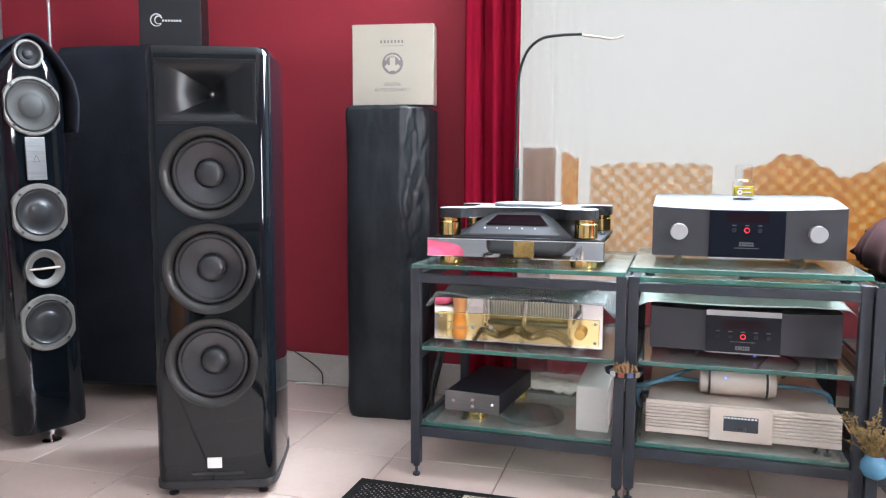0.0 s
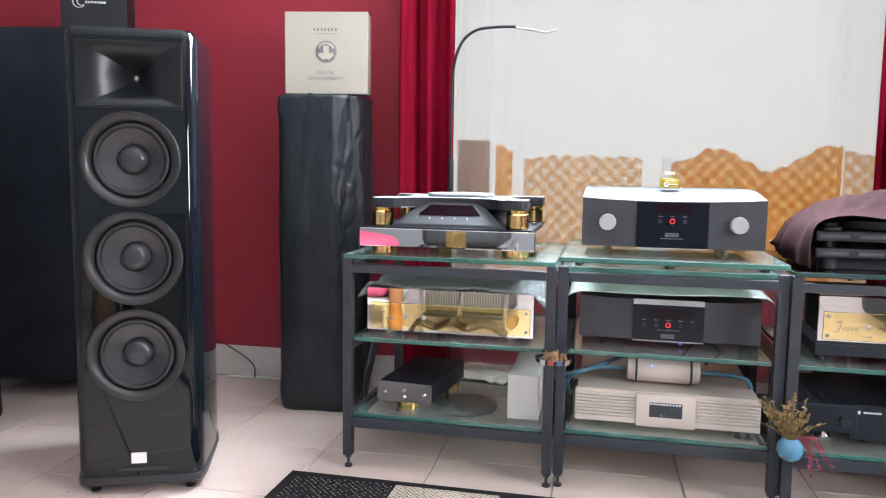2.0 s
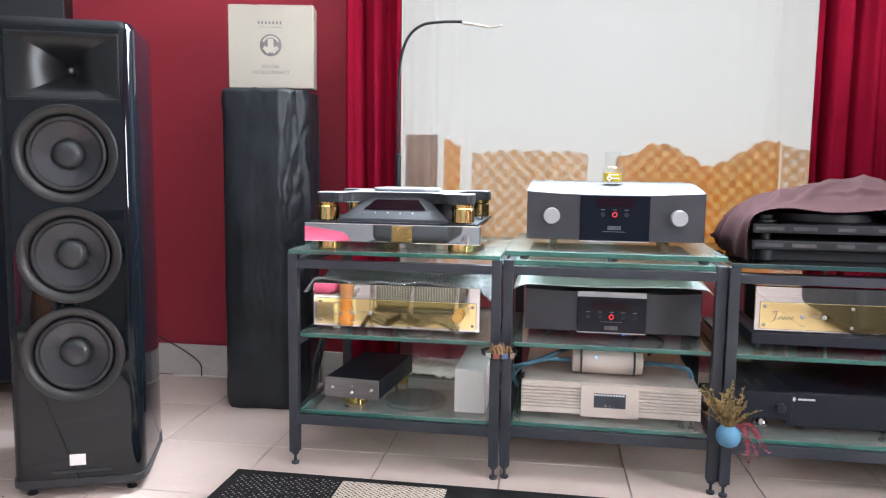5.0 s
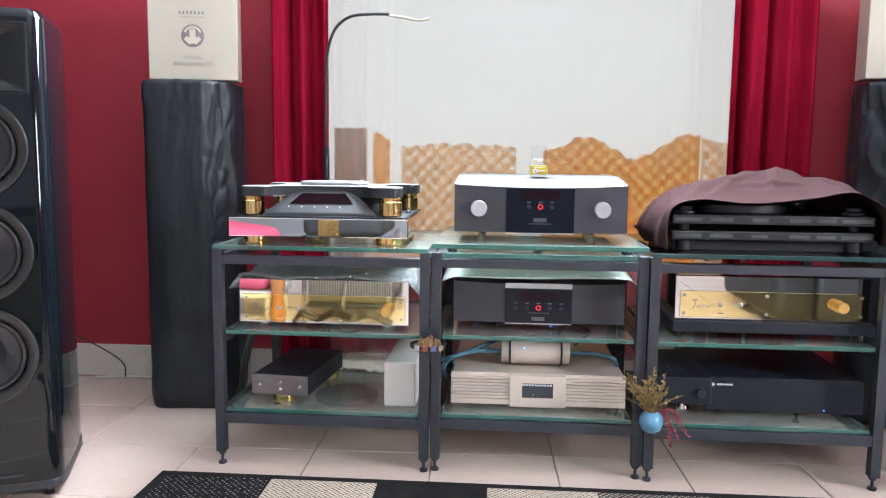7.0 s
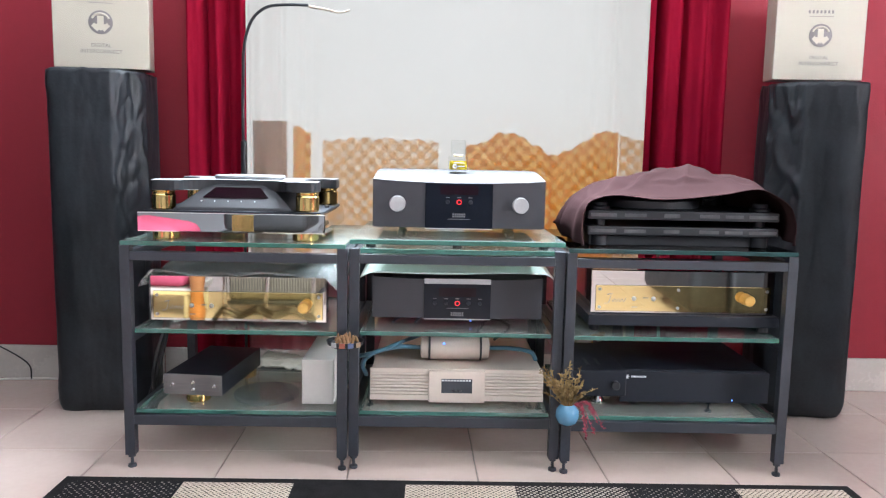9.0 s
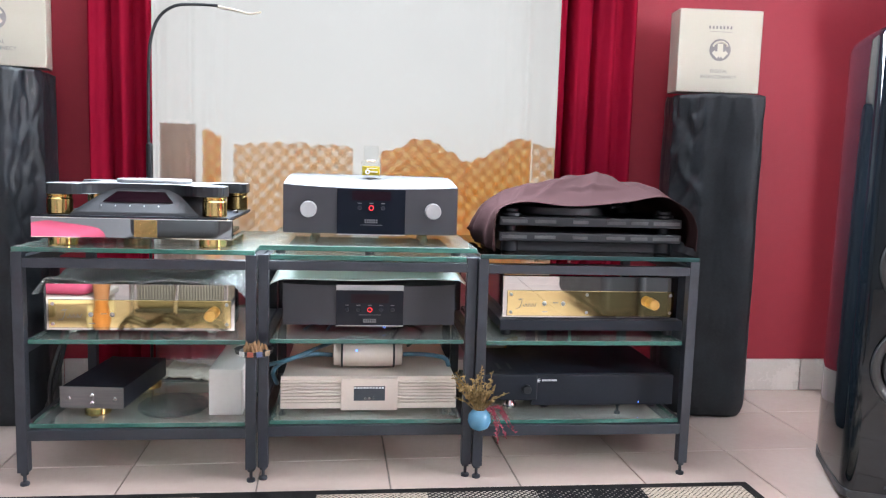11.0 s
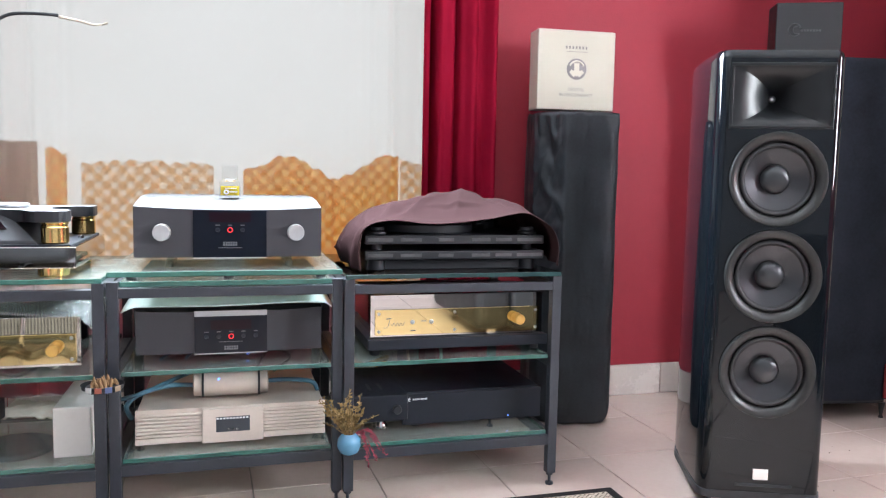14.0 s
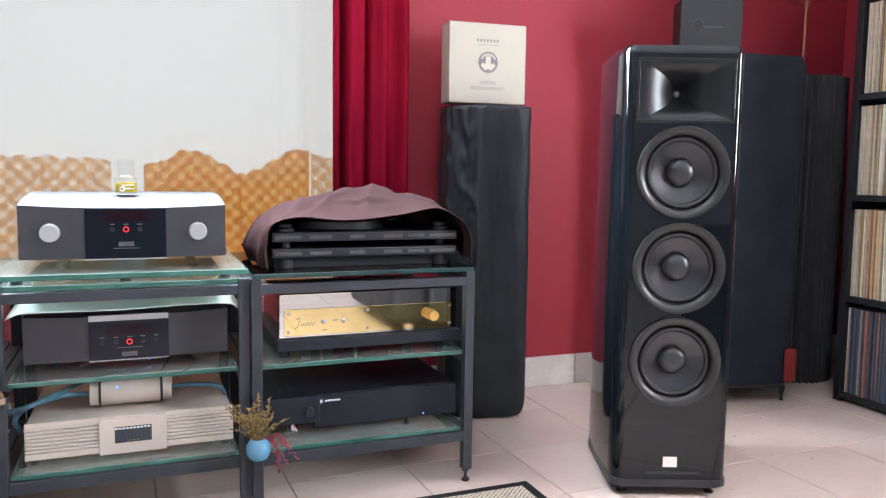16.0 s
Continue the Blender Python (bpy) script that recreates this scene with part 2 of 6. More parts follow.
# paler copy of FOAM: the white of doubled sheer put into its colour
VEILFOAM = cloth("packing foam with a painted sheer veil", (0.84, 0.45, 0.18), 0, 0.95, 0.10, 300, 14)
for f_, hi_ in ((FOAM, (1.0, 0.68, 0.24)), (VEILFOAM, (1.0, 0.93, 0.80))):
    # backlight through each dimple's crown, put into the colour as a paler dot
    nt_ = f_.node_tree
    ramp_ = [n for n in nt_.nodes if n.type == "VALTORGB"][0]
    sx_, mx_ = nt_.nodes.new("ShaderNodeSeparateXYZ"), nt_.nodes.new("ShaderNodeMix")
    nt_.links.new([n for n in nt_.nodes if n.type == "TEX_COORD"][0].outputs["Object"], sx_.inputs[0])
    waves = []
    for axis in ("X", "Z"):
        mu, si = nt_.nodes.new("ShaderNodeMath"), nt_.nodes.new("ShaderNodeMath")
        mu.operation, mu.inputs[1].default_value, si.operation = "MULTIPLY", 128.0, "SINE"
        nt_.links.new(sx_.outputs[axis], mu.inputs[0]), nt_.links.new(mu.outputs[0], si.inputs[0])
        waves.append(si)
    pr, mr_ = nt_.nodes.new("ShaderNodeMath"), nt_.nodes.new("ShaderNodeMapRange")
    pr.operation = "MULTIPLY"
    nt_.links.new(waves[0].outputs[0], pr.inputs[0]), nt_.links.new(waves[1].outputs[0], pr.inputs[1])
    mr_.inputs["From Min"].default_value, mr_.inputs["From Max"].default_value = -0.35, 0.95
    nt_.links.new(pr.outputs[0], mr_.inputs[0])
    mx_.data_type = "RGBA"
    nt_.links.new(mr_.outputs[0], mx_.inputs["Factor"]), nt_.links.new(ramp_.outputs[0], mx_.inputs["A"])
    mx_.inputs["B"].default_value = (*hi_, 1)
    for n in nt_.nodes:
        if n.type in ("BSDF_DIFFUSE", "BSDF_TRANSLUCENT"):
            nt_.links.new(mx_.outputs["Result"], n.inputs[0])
CARDBOARD = cloth("brown board", (0.36, 0.24, 0.17), 0, 0.2, 0.1, 300, 10)
RUGBLACK = mat("black rug border", (0.018, 0.017, 0.018), 0.9, vary=0.3, scale=30, bump=0.8, bump_scale=400, spec=0.1)


def woven(name, dark, light, cells, share):
    """Flat-woven rug field: a small diamond of dots, in two yarns."""
    m = mat(name, dark, 0.9, vary=0.3, scale=40, bump=0.8, bump_scale=500, spec=0.1)
    nt = m.node_tree
    b = nt.nodes["Principled BSDF"]
    old = b.inputs["Base Color"].links[0].from_socket
    tc, mp, vor = nt.nodes.new("ShaderNodeTexCoord"), nt.nodes.new("ShaderNodeMapping"), nt.nodes.new("ShaderNodeTexVoronoi")
    mp.inputs["Rotation"].default_value = (0, 0, radians(45))
    vor.inputs["Scale"].default_value, vor.inputs["Randomness"].default_value = cells, 0.12
    nt.links.new(tc.outputs["Object"], mp.inputs[0]), nt.links.new(mp.outputs[0], vor.inputs[0])
    lt, mx = nt.nodes.new("ShaderNodeMath"), nt.nodes.new("ShaderNodeMix")
    lt.operation, lt.inputs[1].default_value = "LESS_THAN", share
    mx.data_type = "RGBA"
    nt.links.new(vor.outputs["Distance"], lt.inputs[0]), nt.links.new(lt.outputs[0], mx.inputs["Factor"])
    nt.links.new(old, mx.inputs["A"])
    mx.inputs["B"].default_value = (*light, 1)
    nt.links.new(mx.outputs["Result"], b.inputs["Base Color"])
    return m


RUGDARK = woven("dark dotted weave", (0.016, 0.016, 0.018), (0.25, 0.22, 0.20), 85, 0.33)
RUGPALE = woven("beige dotted weave", (0.05, 0.045, 0.04), (0.52, 0.44, 0.36), 105, 0.5)
RUGMID = woven("grey dotted weave", (0.03, 0.028, 0.028), (0.42, 0.37, 0.32), 95, 0.38)


# ---- building helpers ----
def part(name, bm, material, parent=None, label="", smooth=None, m=None):
    """Links a bmesh as one mesh object, under a thing or a part."""
    me = bpy.data.meshes.new(name)
    bmesh.ops.recalc_face_normals(bm, faces=bm.faces)
    if smooth is not None:
        for e in bm.edges:
            e.smooth = len(e.link_faces) < 2 or e.calc_face_angle(0) < radians(smooth)
        for f in bm.faces:
            f.smooth = True
    bm.to_mesh(me)
    bm.free()
    for one in material if isinstance(material, (list, tuple)) else [material]:
        me.materials.append(one)
    ob = new(name, me)
    if parent is not None:
        ob.parent = parent
    if m is not None:
        ob.matrix_basis = m
    if label:
        ob["label"] = label
    return ob


def thing(name, m, label, category, group="", kind=""):
    """An Empty at a thing's base, which parents its parts."""
    ob = new(name)
    ob.empty_display_size = 0.05
    ob.matrix_basis = m
    return tagged(ob, label, category, group, kind)


def box(x0, x1, y0, y1, z0, z1, bevel=0.0, seg=2, bm=None):
    own = bmesh.new()
    r = bmesh.ops.create_cube(own, size=1)
    bmesh.ops.scale(own, vec=(x1 - x0, y1 - y0, z1 - z0), verts=r["verts"])
    bmesh.ops.translate(own, vec=((x0 + x1) / 2, (y0 + y1) / 2, (z0 + z1) / 2), verts=r["verts"])
    if bevel:
        bmesh.ops.bevel(own, geom=list(own.edges), offset=bevel, segments=seg, affect="EDGES", profile=0.5)
    own.normal_update()
    return own if bm is None else merge(bm, own)


def merge(bm, other):
    me = bpy.data.meshes.new("tmp")
    other.to_mesh(me)
    other.free()
    bm.from_mesh(me)
    bpy.data.meshes.remove(me)
    return bm


def lathe(profile, n=40, m=Matrix()):
    """Turns (radius, height) points round local z, then applies m."""
    bm = bmesh.new()
    rings = []
    for r, h in profile:
        if r < 1e-6:
            rings.append([bm.verts.new(m @ Vector((0, 0, h)))])
        else:
            rings.append([bm.verts.new(m @ Vector((r * math.cos(a), r * math.sin(a), h))) for a in (2 * math.pi * k / n for k in range(n))])
    for a, b in zip(rings, rings[1:]):
        for k in range(n):
            k2 = (k + 1) % n
            if len(a) == 1 and len(b) == 1:
                continue
            if len(a) == 1:
                bm.faces.new((a[0], b[k], b[k2]))
            elif len(b) == 1:
                bm.faces.new((a[k], a[k2], b[0]))
            else:
                bm.faces.new((a[k], a[k2], b[k2], b[k]))
    return bm


def disc(r, h, n=28, bevel=0.0015, m=Matrix()):
    """A capped, slightly rounded cylinder that stands on local z = 0."""
    return lathe([(0, 0), (r - bevel, 0), (r, bevel), (r, h - bevel), (r - bevel, h), (0, h)], n, m)


TO_FRONT = Matrix.Rotation(radians(90), 4, "X")  # local z looks along -y


def front(x, y, z):
    return Matrix.Translation((x, y, z)) @ TO_FRONT


def prism(outline, z0, z1, bevel=0.0, seg=2):
    """An upright prism over a plan outline."""
    bm = bmesh.new()
    lo = [bm.verts.new((x, y, z0)) for x, y in outline]
    hi = [bm.verts.new((x, y, z1)) for x, y in outline]
    n = len(lo)
    bm.faces.new(lo[::-1]), bm.faces.new(hi)
    for k in range(n):
        bm.faces.new((lo[k], lo[(k + 1) % n], hi[(k + 1) % n], hi[k]))
    if bevel:
        rim = [e for e in bm.edges if abs(e.verts[0].co.z - e.verts[1].co.z) < 1e-6]
        bmesh.ops.bevel(bm, geom=rim, offset=bevel, segments=seg, affect="EDGES", profile=0.5)
    bmesh.ops.recalc_face_normals(bm, faces=bm.faces)
    return bm


def loop_round(corners, r, seg=5):
    """Rounds the corners of a plan outline."""
    out, n = [], len(corners)
    for k in range(n):
        p, a, b = Vector(corners[k]), Vector(corners[k - 1]), Vector(corners[(k + 1) % n])
        u, v = (a - p).normalized(), (b - p).normalized()
        s = min(r, (a - p).length * 0.48, (b - p).length * 0.48)
        p0, p1 = p + u * s, p + v * s
        for i in range(seg + 1):
            t = i / seg
            out.append(tuple((1 - t) ** 2 * p0 + 2 * t * (1 - t) * p + t * t * p1))
    return out


def glide(points, steps):
    """Catmull-Rom points through a line of places."""
    ps = [Vector(p) for p in points]
    ps = [2 * ps[0] - ps[1]] + ps + [2 * ps[-1] - ps[-2]]
    out = []
    for k in range(1, len(ps) - 2):
        a, b, c, d = ps[k - 1:k + 3]
        for i in range(steps):
            t = i / steps
            out.append(0.5 * (2 * b + (c - a) * t + (2 * a - 5 * b + 4 * c - d) * t * t + (3 * b - a - 3 * c + d) * t ** 3))
    return out + [ps[-2]]


def tube(points, r, n=8, steps=6, taper=1.0):
    """A round rod along a smooth line."""
    line = glide(points, steps)
    bm = bmesh.new()
    rings, side = [], None
    for k, p in enumerate(line):
        t = (line[min(k + 1, len(line) - 1)] - line[max(k - 1, 0)]).normalized()
        if side is None:
            side = t.orthogonal().normalized()
        side = (side - t * side.dot(t)).normalized()
        up = t.cross(side)
        q = r * (1 + (taper - 1) * k / (len(line) - 1))
        rings.append([bm.verts.new(p + q * (math.cos(a) * side + math.sin(a) * up)) for a in (2 * math.pi * j / n for j in range(n))])
    for a, b in zip(rings, rings[1:]):
        for j in range(n):
            bm.faces.new((a[j], a[(j + 1) % n], b[(j + 1) % n], b[j]))
    bm.faces.new(rings[0][::-1]), bm.faces.new(rings[-1])
    return bm


def sheet(nu, nv, place, closed=False):
    """A grid surface: place(u, v) with u, v from 0 to 1."""
    bm = bmesh.new()
    cols = nu if closed else nu + 1
    vs = [[bm.verts.new(place(i / nu, j / nv)) for i in range(cols)] for j in range(nv + 1)]
    for j in range(nv):
        for i in range(nu):
            k = (i + 1) % cols
            bm.faces.new((vs[j][i], vs[j][k], vs[j + 1][k], vs[j + 1][i]))
    return bm


def thicken(ob, t, offset=0.0):
    md = ob.modifiers.new("thickness", "SOLIDIFY")
    md.thickness, md.offset = t, offset
    return ob


def wobble(x, y, z, s=1.0):
    return noise.noise(Vector((x, y, z)) * s)


def words(text, size, material, parent, m, name="lettering"):
    """Flat lettering in the built-in font, as a mesh, centred."""
    cu = bpy.data.curves.new(name, "FONT")
    cu.body, cu.size, cu.align_x, cu.align_y, cu.extrude = text, size, "CENTER", "CENTER", 0.0003
    tmp = bpy.data.objects.new("tmp", cu)
    me = bpy.data.meshes.new_from_object(tmp)
    bpy.data.objects.remove(tmp)
    me.materials.append(material)
    ob = new(name, me)
    ob.parent, ob.matrix_basis = parent, m
    return ob


# ---- the room ----
WALL_Y, LEFT_X, RIGHT_X, BACK_Y, TOP = 0.745, -2.95, 2.95, -4.4, 2.75
WIN = (-0.81, 0.79, 0.42, 2.25)  # front window: x from, to, z from, to


def structure(name, bm, material, label, category, smooth=None):
    return tagged(part(name, bm, material, None, "", smooth), label, category, "", "structure")


floor = structure("floor", box(LEFT_X - 0.2, RIGHT_X + 0.2, BACK_Y - 0.2, WALL_Y + 0.22, -0.12, -0.004), GROUT,
                  "pale glazed square floor tiles with thin grey joints", "floor")
structure("ceiling", box(LEFT_X - 0.2, RIGHT_X + 0.2, BACK_Y - 0.2, WALL_Y + 0.22, TOP, TOP + 0.15), WHITE_PAINT, "plain white painted ceiling", "ceiling")
bm = box(LEFT_X - 0.2, WIN[0], WALL_Y, WALL_Y + 0.22, -0.004, TOP)
box(WIN[1], RIGHT_X + 0.2, WALL_Y, WALL_Y + 0.22, -0.004, TOP, bm=bm)
box(WIN[0], WIN[1], WALL_Y, WALL_Y + 0.22, -0.004, WIN[2], bm=bm)
box(WIN[0], WIN[1], WALL_Y, WALL_Y + 0.22, WIN[3], TOP, bm=bm)
structure("wall_north", bm, RED_WALL, "crimson painted wall with a wide window opening", "wall")
structure("wall_west", box(LEFT_X - 0.2, LEFT_X, BACK_Y, WALL_Y, -0.004, TOP), CREAM_WALL, "plain grey painted side wall", "wall")
SIDE = (-2.35, -1.35, 1.05, 2.05)
bm = box(RIGHT_X, RIGHT_X + 0.2, BACK_Y, SIDE[0], -0.004, TOP)
box(RIGHT_X, RIGHT_X + 0.2, SIDE[1], WALL_Y, -0.004, TOP, bm=bm)
box(RIGHT_X, RIGHT_X + 0.2, SIDE[0], SIDE[1], -0.004, SIDE[2], bm=bm)
box(RIGHT_X, RIGHT_X + 0.2, SIDE[0], SIDE[1], SIDE[3], TOP, bm=bm)
structure("wall_east", bm, RED_WALL, "crimson painted side wall with a window opening", "wall")
structure("wall_south", box(LEFT_X - 0.2, RIGHT_X + 0.2, BACK_Y - 0.2, BACK_Y, -0.004, TOP), CREAM_WALL, "plain grey painted back wall", "wall")

# daylight outside the two windows: a bright hazy sky
sky_front = light_mat("hazy bright sky", (1.0, 1.0, 0.995), FRONT_SKY)
sky_side = light_mat("open sky", (0.92, 0.97, 1.04), SIDE_SKY)
structure("backdrop", box(-1.7, 1.7, 1.75, 1.77, -0.3, 3.6), sky_front, "plain hazy bright sky outside the window", "backdrop")
structure("backdrop_side", box(RIGHT_X + 0.26, RIGHT_X + 0.28, SIDE[0] - 0.3, SIDE[1] + 0.15, 0.9, 2.25), sky_side, "plain open sky outside the side window", "backdrop")


def window(name, m, w, h, label):
    """A white framed window with two panes, in local x (width) and z (height)."""
    win = thing(name, m, label, "window", "", "structure")
    bm = box(-w / 2, w / 2, -0.025, 0.025, 0, 0.05, 0.004)
    box(-w / 2, w / 2, -0.025, 0.025, h - 0.05, h, 0.004, bm=bm)
    for x in (-w / 2, w / 2 - 0.05):
        box(x, x + 0.05, -0.024, 0.024, 0.05, h - 0.05, 0.004, bm=bm)
    part("window_frame", bm, WHITE_PAINT, win)
    for x0, x1 in ((-w / 2 + 0.05, -0.001), (0.001, w / 2 - 0.05)):
        p = part("pane", box(x0, x1, -0.003, 0.003, 0.05, h - 0.05), WINDOWGLASS, win)
        p.visible_shadow = False
    part("window_sill", box(-w / 2, w / 2, -0.14, -0.03, -0.03, 0.0, 0.004), WHITE_PAINT, win)
    return win


window("window_1", pose((WIN[0] + WIN[1]) / 2, WALL_Y + 0.16, WIN[2] + 0.03), WIN[1] - WIN[0], WIN[3] - WIN[2] - 0.03, "wide white-framed window behind sheer curtains")
window("window_2", pose(RIGHT_X + 0.1, (SIDE[0] + SIDE[1]) / 2, SIDE[2] + 0.03, 0, 0, -90), SIDE[1] - SIDE[0], SIDE[3] - SIDE[2] - 0.03, "white-framed side window")

# ---- curtains and what stands behind them ----
def curtain(name, x0, x1, y, z0, z1, folds, depth, material, label, seed, t=0.002, nu=90, nv=30, group="curtains"):
    def place(u, v):
        z = z0 + (z1 - z0) * v
        k = u * folds + 0.18 * wobble(u * 3, seed, v * 1.2) + seed
        d = depth * (0.75 + 0.5 * wobble(u * folds * 0.7, seed + 5, v * 0.6))
        yy = y + d * math.sin(2 * math.pi * k) + 0.35 * d * math.sin(4.6 * math.pi * k + 1) * (1 - 0.3 * v)
        return (x0 + (x1 - x0) * u + 0.25 * d * math.cos(2 * math.pi * k) * math.sin(math.pi * u), yy, z)
    ob = part(name, sheet(nu, nv, place), material, None, "", 180)
    thicken(ob, t)
    return tagged(ob, label, "curtain", group)


def sheer_fold(u, v):
    """Voile gathered in uneven folds, deepest towards its two sides."""
    x, z = -0.72 + 1.38 * u, 0.12 + 2.33 * v
    side = max(0.0, abs(2 * u - 1) - 0.55) / 0.45
    k = 13 * u + 0.9 * wobble(u * 5, 2.1, v * 0.4)
    d = 0.013 * side * (0.7 + 0.6 * wobble(u * 9, 7.3, v * 0.5))
    return (x + 0.8 * d * math.cos(2 * math.pi * k), 0.718 + d * math.sin(2 * math.pi * k) + 0.3 * d * math.sin(5.1 * math.pi * k), z)


curtain("curtain", -0.872, -0.672, 0.655, 0.10, 2.45, 2.6, 0.044, CURTAIN, "crimson curtain hanging in deep folds beside the window", 1.3)
curtain("curtain", 0.612, 0.875, 0.655, 0.10, 2.45, 3.1, 0.044, CURTAIN, "crimson curtain hanging in deep folds beside the window", 7.7)
sheer = part("sheer_curtain", sheet(420, 16, sheer_fold), SHEER, None, "", 180)
tagged(sheer, "white sheer curtain glowing in front of the window", "curtain", "curtains")


def foam_panel(x0, x1, tops, y, seed, material=None, label="orange egg-crate foam sheet leaning behind the sheer curtain"):
    """A sheet of egg-crate foam with an uneven upper edge."""
    def place(u, v):
        x = x0 + (x1 - x0) * u
        k = u * (len(tops) - 1)
        i = min(int(k), len(tops) - 2)
        s = k - i
        s = s * s * (3 - 2 * s)
        top = tops[i] * (1 - s) + tops[i + 1] * s + 0.006 * wobble(x * 40, seed, 0) + 0.009 * abs(math.sin(x * 64 + seed))
        z = 0.45 + (top - 0.45) * v
        return (x, y - 0.005 * math.sin(x * 128) * math.sin(z * 128) + 0.01 * wobble(x * 5, z * 5, seed), z)
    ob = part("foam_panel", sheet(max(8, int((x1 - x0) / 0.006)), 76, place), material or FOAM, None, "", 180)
    return tagged(ob, label, "foam panel", "foam panels behind the curtain")


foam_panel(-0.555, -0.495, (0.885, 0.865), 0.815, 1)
foam_panel(-0.455, -0.242, (0.835, 0.842, 0.848, 0.842), 0.825, 2, VEILFOAM, "egg-crate foam sheet with the doubled sheer's veil in its colour")
foam_panel(-0.245, -0.05, (0.85, 0.842, 0.846, 0.838), 0.815, 3, VEILFOAM, "egg-crate foam sheet with the doubled sheer's veil in its colour")
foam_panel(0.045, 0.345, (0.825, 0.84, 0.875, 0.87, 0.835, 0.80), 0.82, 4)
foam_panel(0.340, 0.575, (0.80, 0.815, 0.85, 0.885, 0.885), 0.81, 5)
foam_panel(0.585, 0.690, (0.875, 0.862, 0.85), 0.83, 6, VEILFOAM, "egg-crate foam sheet with the doubled sheer's veil in its colour")
tagged(part("board", box(-0.69, -0.575, 0.80, 0.806, 0.45, 0.905, 0.001), CARDBOARD), "plain brown board leaning behind the sheer curtain", "board")


# ---- loudspeakers with horn and three woofers ----
def cell(bm, x0, x1, z0, z1, r, cx, cz, y=0.0, n=48):
    """A flat front field with a round hole."""
    angs = sorted([2 * math.pi * k / n for k in range(n)] + [math.atan2(z - cz, x - cx) % (2 * math.pi) for x in (x0, x1) for z in (z0, z1)])
    inner, outer = [], []
    for a in angs:
        c, s = math.cos(a), math.sin(a)
        f = min((x1 - cx if c > 0 else x0 - cx) / c if abs(c) > 1e-9 else 1e9, (z1 - cz if s > 0 else z0 - cz) / s if abs(s) > 1e-9 else 1e9)
        inner.append(bm.verts.new((cx + r * c, y, cz + r * s)))
        outer.append(bm.verts.new((cx + f * c, y, cz + f * s)))
    for k in range(len(angs)):
        j = (k + 1) % len(angs)
        bm.faces.new((inner[k], inner[j], outer[j], outer[k]))


def quad(bm, x0, x1, z0, z1, y=0.0):
    bm.faces.new([bm.verts.new(p) for p in ((x0, y, z0), (x1, y, z0), (x1, y, z1), (x0, y, z1))])


def woofer(parent, z, r=0.114):
    w = part("woofer", lathe([(r, 0.0), (r, 0.008), (r - 0.0012, 0.0108), (r - 0.0035, 0.0115), (0.105, 0.0102), (0.0985, 0.0068), (0.0935, 0.0022), (0.0905, -0.003), (0.0895, -0.009), (0.0895, -0.02)], 64, front(0, -0.0005, z)), RING, parent, "", 35)
    part("surround", lathe([(0.0895, -0.010), (0.0885, -0.0045), (0.0862, -0.0005), (0.0825, 0.0015), (0.0790, 0.0), (0.0768, -0.0035), (0.0755, -0.0065), (0.0735, -0.0068)], 64, front(0, 0, z)), RUBBER, w, "black rubber surround", 60)
    part("cone", lathe([(0.0742, -0.0062), (0.0725, -0.0068), (0.060, -0.0115), (0.047, -0.0165), (0.035, -0.0212), (0.033, -0.022)], 64, front(0, 0, z)), CONE, w, "dark satin cone", 60)
    part("dust_cap", lathe([(0.0352, -0.0212), (0.0345, -0.0178), (0.0322, -0.0128), (0.0280, -0.0082), (0.022, -0.0048), (0.014, -0.0022), (0.007, -0.0012), (0, -0.001)], 44, front(0, 0, z)), DUSTCAP, w, "domed dust cap", 60)


